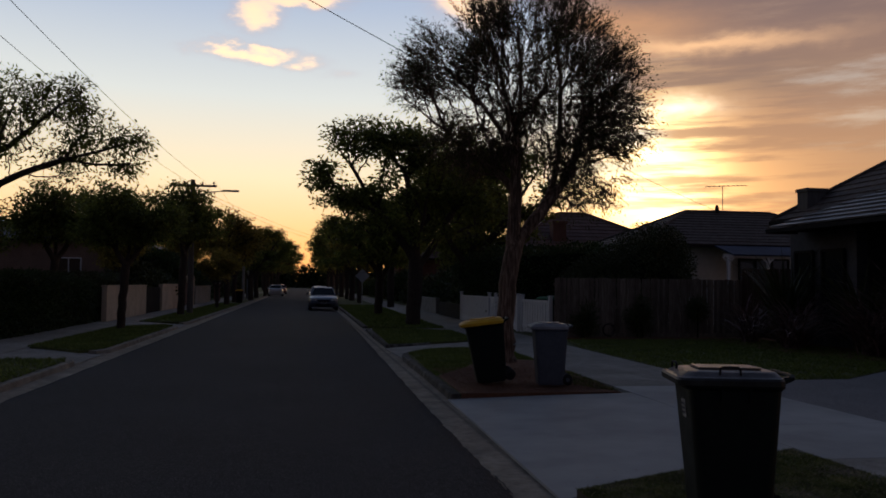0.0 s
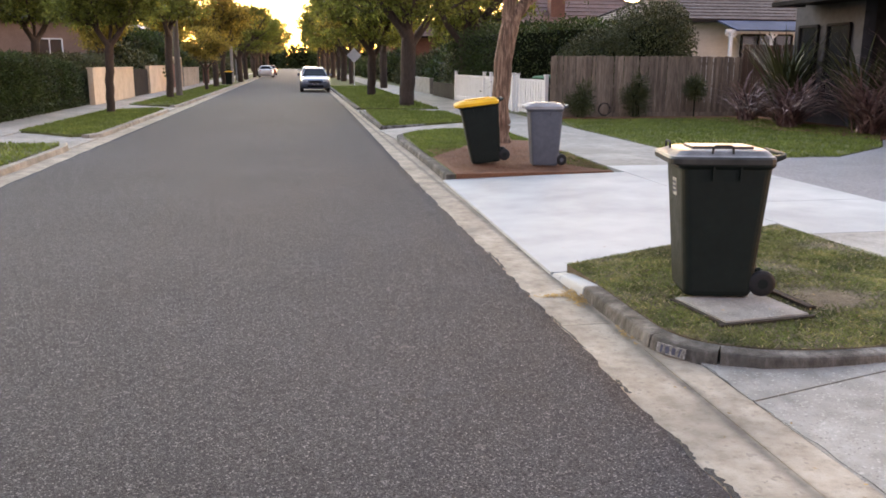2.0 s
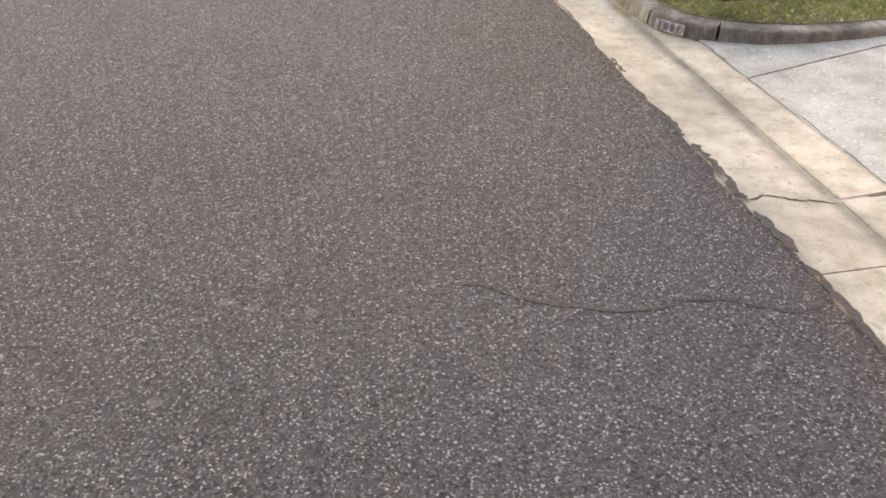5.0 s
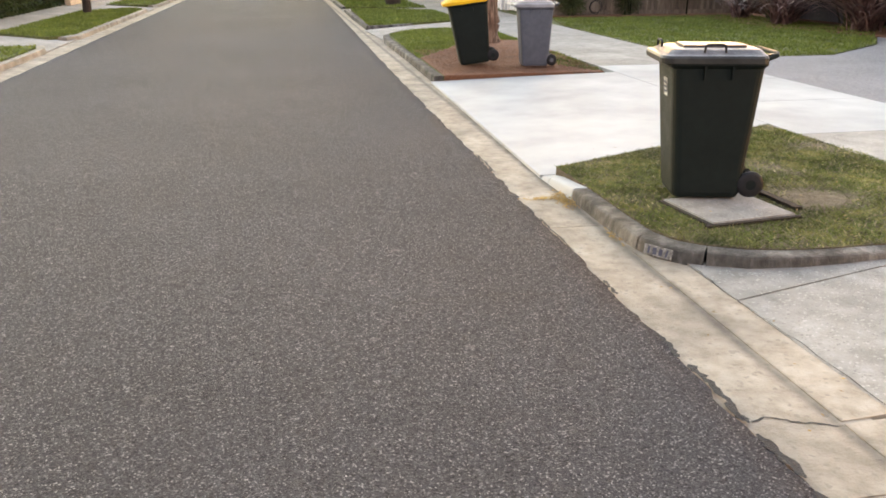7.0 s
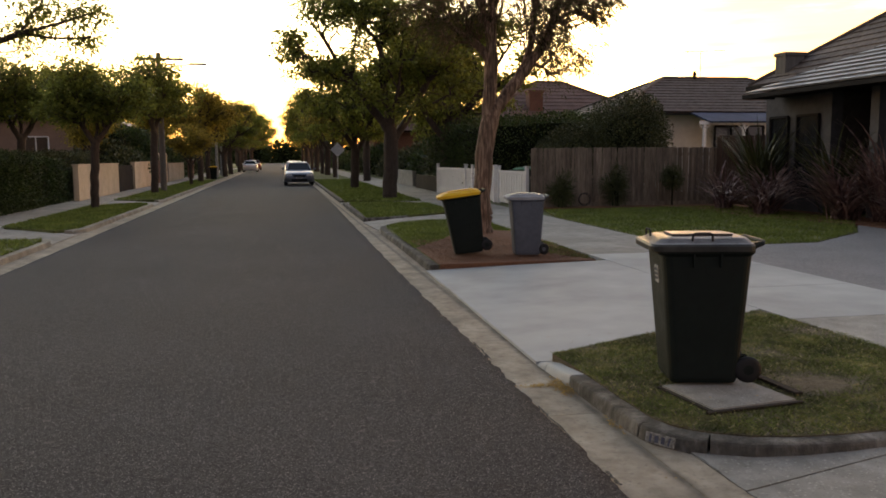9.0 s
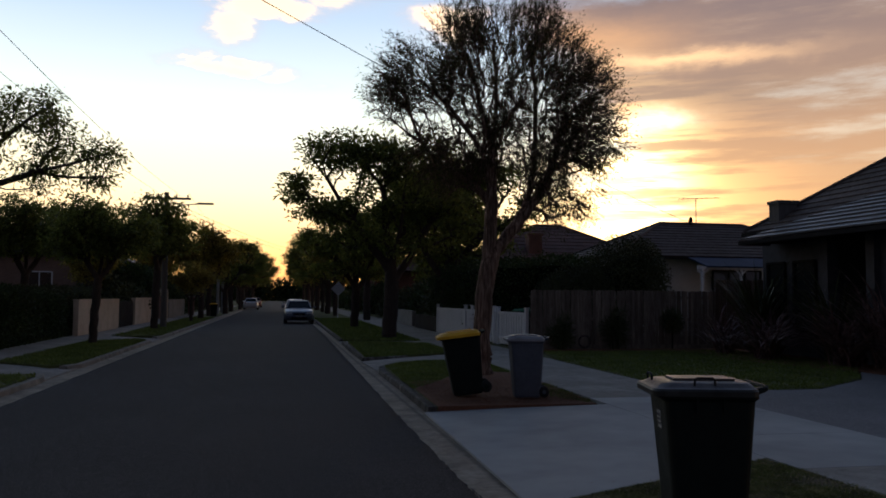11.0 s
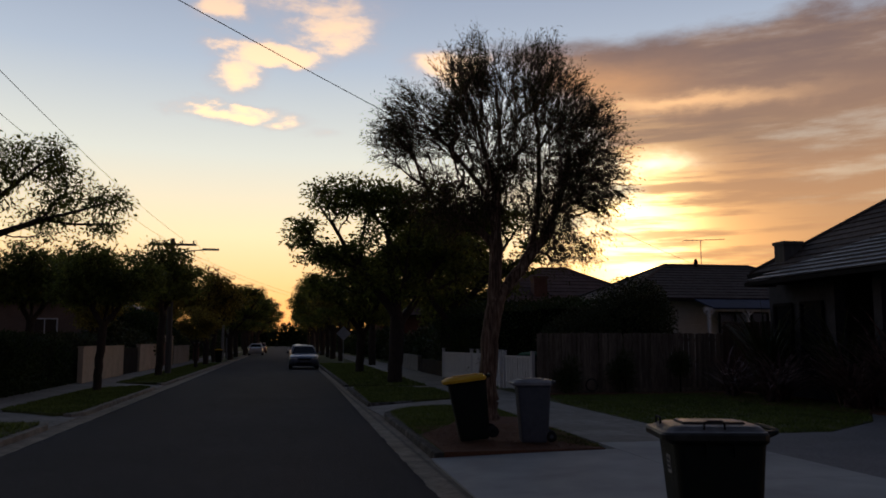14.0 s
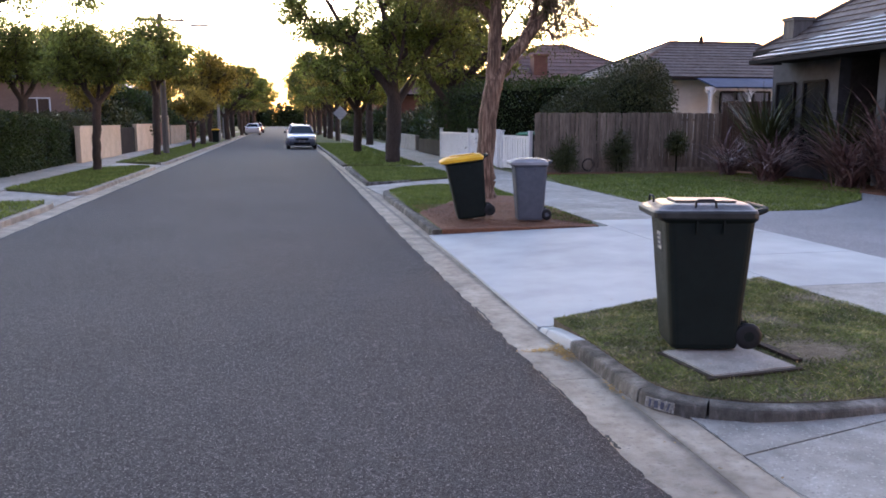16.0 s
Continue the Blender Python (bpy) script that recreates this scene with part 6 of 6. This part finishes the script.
# ---------------------------------------------------------------- planting
def flax(at, n, length, label, mat, seed, stiff=0.5, w=0.055):
    """A clump of long arching strap leaves."""
    rnd = random.Random(seed)
    ob = thing("flax_plant", label, "plant", "plants by the house", at=at)
    V, Fc = [], []
    for _ in range(n):
        a = rnd.uniform(0, 2 * math.pi)
        ln = length * rnd.uniform(0.55, 1.1)
        out = rnd.uniform(0.15, 1.0) * (1 - stiff) * 1.5
        p = Vector((rnd.gauss(0, 0.12), rnd.gauss(0, 0.12), rnd.uniform(0, 0.1)))
        d = Vector((math.cos(a) * out, math.sin(a) * out, 1.0)).normalized()
        sd = Vector((-math.sin(a), math.cos(a), 0)) * w * rnd.uniform(0.6, 1.2) / 2
        o = len(V)
        for k in range(7):
            f = k / 6
            ww = sd * (1 - f ** 2.2) * (0.55 + 1.2 * min(f, 0.35))
            V += [tuple(p - ww), tuple(p + Vector((0, 0, 0.006)) * (1 - f)), tuple(p + ww)]
            p = p + d * ln / 6
            d = (d + Vector((math.cos(a) * 0.12, math.sin(a) * 0.12, -0.30 * (1.15 - stiff) * (0.5 + f)))).normalized()
        for k in range(6):
            b = o + 3 * k
            Fc += [(b, b + 1, b + 4, b + 3), (b + 1, b + 2, b + 5, b + 4)]
    part("leaf_clump", mesh_of("leaf_clump", V, Fc, mat), None, ob)
    return ob


flax((13.95, 22.0, 0.09), 200, 2.9, "tall green strap-leaved plant by the window", M["leaf_shrub"], 2, 0.8, 0.075)
flax((13.1, 22.5, 0.09), 120, 1.8, "bronze flax plant beside the timber gate", M["flax"], 6, 0.4, 0.07)
flax((12.75, 19.9, 0.09), 130, 1.75, "bronze flax plant with arching strap leaves", M["flax"], 1, 0.25, 0.075)
flax((13.55, 20.8, 0.09), 110, 2.0, "dark bronze flax plant under the window", M["flax"], 5, 0.5, 0.07)
flax((13.45, 17.6, 0.09), 190, 2.3, "large bronze flax plant beside the porch", M["flax"], 3, 0.3, 0.08)
flax((14.0, 16.9, 0.09), 150, 2.9, "tall bronze flax plant against the wall", M["flax"], 4, 0.55, 0.08)
flax((14.1, 18.9, 0.09), 110, 2.7, "tall green strap-leaved plant at the porch", M["leaf_shrub"], 8, 0.7, 0.08)
flax((13.5, 15.4, 0.09), 120, 1.7, "bronze flax plant at the bed's end", M["flax"], 7, 0.3, 0.07)
for i, (x, s_) in enumerate(fence_plants[:2]):
    leaf_mass("shrub", "soft green bushy shrub against the paling fence", "shrub", [((x, 24.5, 0.5 * s_), (0.36, 0.3, 0.52 * s_), False), ((x + 0.06, 24.5, 1.0 * s_), (0.24, 0.24, 0.36), False), ((x - 0.12, 24.5, 0.7 * s_), (0.42, 0.28, 0.30), False)], 800, (0.20, 0.020), M["leaf_shrub"], 20 + i, core=0.2, shell=0.2)
leaf_mass("shrub", "small round-headed standard shrub on a thin stem", "shrub", [((fence_plants[2][0] + 0.1, 24.45, 1.0), (0.34, 0.32, 0.36), False)], 700, (0.12, 0.03), M["leaf_shrub"], 25, core=0.25, shell=0.25)
bed = part("garden_bed", slab(bmesh.new(), [(12.0, 19.2), (12.9, 16.6), (12.8, 14.6), (14.6, 14.6), (14.6, 24.6), (8.0, 24.8), (8.0, 24.2), (12.2, 23.4)], 0.0, TOP + 0.012), M["mulch"])
tagged(bed, "dark mulched garden bed along the house", "garden bed", kind="structure")

hose = bmesh.new()
for k in range(3):
    tube(hose, [(9.57 + (0.17 + 0.02 * k) * math.cos(a), 24.85 - 0.02 * k, 0.33 + (0.17 + 0.02 * k) * math.sin(a)) for a in (2 * math.pi * i / 20 for i in range(21))], 0.007, 6)
tagged(part("garden_hose", hose, M["rubber"], smooth=True), "coiled dark garden hose hung on the paling fence", "hose")

# gardens down the street: shrubs behind the footpaths
rs = random.Random(8)
for side, x, ys in ((-1, -9.4, (52, 58, 65, 73, 82, 92, 104, 118, 134)), (1, 9.2, (45, 52, 60, 69, 79, 90, 103, 118, 134))):
    for y in ys:
        h = rs.uniform(1.3, 2.2) if side < 0 else rs.uniform(1.1, 1.8)
        leaf_mass("shrub", "dark garden shrub behind the footpath", "shrub", [((x + rs.uniform(-.5, .5), y, h * 0.55), (1.2, rs.uniform(2.6, 4.4), h), False), ((x + side * 1.5, y + 2, h * 0.8), (1.6, 2.2, h * 1.3), False)], 2200, (0.26, 0.14), M["leaf_hedge"] if rs.random() < 0.6 else M["leaf_shrub"], int(y * 3 + side))
for i, (x, y, k) in enumerate([(-14, 62, 1.0), (-12, 85, 1.2), (-15, 110, 1.3), (-11, 140, 1.3), (13.5, 72, 0.9), (12, 92, 1.1), (14, 118, 1.2), (11, 145, 1.3), (-9, 190, 1.4), (9, 200, 1.4), (-22, 230, 1.6), (-14, 250, 1.6), (9, 255, 1.6), (18, 240, 1.6), (28, 220, 1.6), (40, 200, 1.6), (-30, 200, 1.6), (-11, 52, 0.75)]):
    tagged(plant_copy((street_a, street_c)[i % 2], x, y, k, 61 * i), "garden tree rising behind the houses", group="garden trees")

for k in range(-5, 7):
    leaf_mass("tree_belt", "dark belt of far trees closing the street", "trees", [((k * 11 + 2, 290 + 3 * (k % 3), 3.0), (7.5, 3, 4.6 + 1.2 * (k % 2)), False)], 1200, (0.9, 0.6), M["leaf_hedge"], 300 + k, kind="stuff")

leaf_mass("hedge", "tall dark garden hedge past the cream wall", "hedge", [((-10.6, 62.0, 1.9), (0.9, 6.5, 1.9), True), ((-10.4, 75.0, 1.7), (0.9, 6.0, 1.7), True)], 9000, (0.24, 0.13), M["leaf_hedge"], 41)

# low brick wall, seat-high fence and posts along the right footpath
tagged(part("front_fence", boxes(((7.25, 40.5, 0.45), (0.12, 6.0, 0.7))), M["trim_dark"]), "low dark front fence farther along the footpath", "fence")
tagged(part("front_wall", boxes(((7.35, 50.0, 0.5), (0.2, 10.0, 0.8)), ((7.35, 50.0, 0.92), (0.26, 10.04, 0.06))), M["old_concrete"], bevel=0.01), "low pale masonry front wall", "wall")
for px, py in ((-5.35, 75.5), (-5.15, 79.0)):
    bm = bmesh.new()
    tube(bm, [(px, py, 0), (px, py, 3.1), (px, py, 3.2)], [0.13, 0.12, 0.06], 10)
    tagged(part("bollard_post", bm, M["white_mark"]), "tall pale painted post beside the footpath", "post", "pale posts")
red_gate = thing("driveway_gate", "red-brown timber double gate between pale posts", "gate", at=(-7.72, 57.6, 0.08))
for k in range(14):
    part("board", boxes(((0, -2.0 + 0.31 * k, 0.82), (0.05, 0.26, 1.5))), M["brick_red"], red_gate)
for yy in (-2.35, 0.0, 2.35):
    part("post", boxes(((0.02, yy, 0.9), (0.18, 0.18, 1.8)), ((0.02, yy, 1.83), (0.24, 0.24, 0.06))), M["cream_wall"], red_gate)
part("lintel", boxes(((0.02, 0, 1.95), (0.14, 5.0, 0.12))), M["cream_wall"], red_gate)
tagged(part("garden_wall", boxes(((-7.72, 65.5, 0.7), (0.2, 9.6, 1.3)), ((-7.72, 65.5, 1.38), (0.26, 9.64, 0.06))), M["old_concrete"], bevel=0.01), "grey rendered front wall past the red gate", "wall")
gp = thing("letterbox_pier", "red brick pier with a pale cap", "letterbox", at=(-7.2, 71.5, 0.08))
part("pier", boxes(((0, 0, 0.75), (0.45, 0.45, 1.5))), M["brick_red"], gp)
part("cap", boxes(((0, 0, 1.54), (0.56, 0.56, 0.08))), M["old_concrete"], gp)
wheelie_bin("dark wheelie bin with yellow lid far off on the verge", M["bin_green"], M["lid_yellow"], pose(-4.95, 66.0, TOP, 0, 0, 90), loops=False)

# television aerial on the white house
aer = thing("tv_aerial", "thin metal television aerial on a roof mast", "aerial", at=(20.3, 37.4, 5.3))
bm = bmesh.new()
tube(bm, [(0, 0, -0.1), (0, 0, 1.45)], 0.02, 6)
part("mast", bm, M["steel"], aer)
bm = bmesh.new()
tube(bm, [(-0.9, 0, 1.38), (1.3, 0, 1.50)], 0.015, 6)
part("boom", bm, M["steel"], aer)
for i in range(9):
    f = -0.8 + 0.25 * i
    bm = bmesh.new()
    tube(bm, [(f, -0.35 + 0.02 * i, 1.385 + 0.0545 * (f + 0.9)), (f, 0.35 - 0.02 * i, 1.385 + 0.0545 * (f + 0.9))], 0.008, 5)
    part("element", bm, M["steel"], aer)

# ---------------------------------------------------------------- small things on the road
def road_z(x, y):
    xr = edge_r(y)
    f = (x - EDGE_L) / (xr - EDGE_L)
    return 0.0125 + 0.0175 * (1 - (2 * f - 1) ** 2) + 0.002


ribbon("crack", [(0.44, 4.0), (0.51, 3.87), (0.75, 3.9), (1.06, 3.9), (1.51, 3.83)], 0.012, road_z, M["tar"], road)
ribbon("crack", [(0.44, 2.17), (0.55, 2.14), (0.64, 2.04), (0.78, 1.98), (0.93, 1.92), (1.16, 1.92)], 0.014, road_z, M["tar"], road)
ribbon("crack", [(1.13, 1.95), (1.34, 1.9), (1.48, 1.81), (1.62, 1.83)], 0.014, road_z, M["tar"], road)
ribbon("crack", [(1.70, 2.5), (1.78, 2.53), (1.88, 2.47), (2.04, 2.41)], 0.016, 0.002, M["tar"], near_crossing)
ribbon("joint_dirt", [(2.272, 4.10), (2.262, 3.65), (2.272, 3.39), (2.29, 3.05), (2.294, 2.40), (2.294, 1.0)], 0.009, lambda x, y: 0.013 + 0.003, M["tar"], near_crossing)
for pts, w in (([(1.675, 3.30), (1.68, 3.18), (1.67, 3.05)], 0.035), ([(1.675, 2.98), (1.69, 2.85), (1.69, 2.70), (1.67, 2.55), (1.68, 2.48)], 0.05), ([(1.67, 2.40), (1.68, 2.27), (1.685, 2.12)], 0.05), ([(1.675, 2.05), (1.68, 1.90), (1.67, 1.70), (1.665, 1.4)], 0.05),
               ([(1.68, 4.0), (1.685, 3.9), (1.68, 3.8)], 0.03), ([(1.69, 5.2), (1.68, 4.9), (1.69, 4.5)], 0.02), ([(1.70, 7.2), (1.705, 6.9), (1.70, 6.5)], 0.03)):
    ribbon("tar_edge", pts, w, 0.014, M["tar"], road)


def scatter(name, label, category, spots, size, mat, seed, flat=0.25):
    """Small loose bits lying about, one object."""
    rnd = np.random.default_rng(seed)
    n = len(spots)
    p = np.array(spots)
    a = rnd.uniform(0, 2 * np.pi, n)
    u = np.c_[np.cos(a), np.sin(a), rnd.uniform(-flat, flat, n)] * (size * rnd.uniform(0.5, 1.3, n))[:, None]
    v = np.c_[-np.sin(a), np.cos(a), rnd.uniform(-flat, flat, n)] * (size * 0.4 * rnd.uniform(0.5, 1.3, n))[:, None]
    q = np.stack([p - u / 2, p + v / 2, p + u / 2, p - v / 2], 1).reshape(-1, 3)
    q[:, 2] = np.maximum(q[:, 2], p[:, 2].repeat(4))
    return tagged(new(name, soup(name, q, 4, mat)), label, category, kind="stuff")


rn = np.random.default_rng(5)
lit = [(2.0 + rn.normal(0, 0.035), 5.60 + rn.normal(0, 0.10), 0.006 + abs(rn.normal(0, 0.014))) for _ in range(300)] + [(1.86 + rn.normal(0, 0.07), 5.69 + rn.normal(0, 0.025), 0.005) for _ in range(110)]
lit += [(2.04 + rn.normal(0, 0.015), 4.72 + rn.normal(0, 0.10), 0.006) for _ in range(40)]
scatter("leaf_litter", "dry yellow leaves heaped in the gutter", "leaf litter", lit, 0.035, M["dry_leaf"], 6)
scatter("leaf_litter", "yellow leaves scattered over the turf and slabs", "leaf litter", [(rn.uniform(2.2, 4.8), rn.uniform(4.2, 7.0), TOP + 0.022) for _ in range(110)] + [(rn.uniform(1.8, 2.3), rn.uniform(1.5, 3.9), 0.02) for _ in range(14)], 0.03, M["dry_leaf"], 7)
scatter("mulch_chips", "loose reddish bark chips", "mulch", [(rn.uniform(2.4, 4.75), rn.uniform(12.0, 15.4), TOP + 0.024 + rn.uniform(0, .012)) for _ in range(5000)], 0.05, M["mulch"], 8, 0.6)
st = []
for _ in range(46):
    x, y = rn.uniform(-2.5, 1.6), rn.uniform(1.6, 9)
    st.append((x, y, road_z(x, y) + 0.003))
scatter("gravel", "small pale stones lying on the asphalt", "gravel", st + [(0.23, 3.78, road_z(0.23, 3.78) + 0.004)], 0.014, M["white_mark"], 9)

# painted number on the kerb, as plain bars on a pale plate
plate = thing("kerb_number", "worn white painted panel with dark bars on the kerb", "marking", at=pose(2.150, 4.300, 0.0, 0, 0, -57))
part("painted_panel", boxes(((0, -0.012, 0.050), (0.19, 0.008, 0.060), 0, 0, -12)), M["worn_plate"], plate)
for i, (w_, h_, r_) in enumerate(((0.014, 0.044, 4), (0.026, 0.042, -6), (0.022, 0.040, 3), (0.012, 0.046, 12))):
    part("bar", boxes(((-0.062 + 0.041 * i, -0.0165, 0.050), (w_, 0.004, h_), 0, r_, -12)), M["dark_mark"], plate)

wheelie_bin("dark wheelie bin with green lid behind the picket gate", M["bin_green"], M["green_pot"], pose(8.45, 27.6, 0.30, 0, 0, 20), loops=False)
step = tagged(part("bin_stand", boxes(((8.45, 27.6, 0.18), (0.9, 0.9, 0.24))), M["old_concrete"], bevel=0.01), "low concrete stand behind the picket gate", "stand")
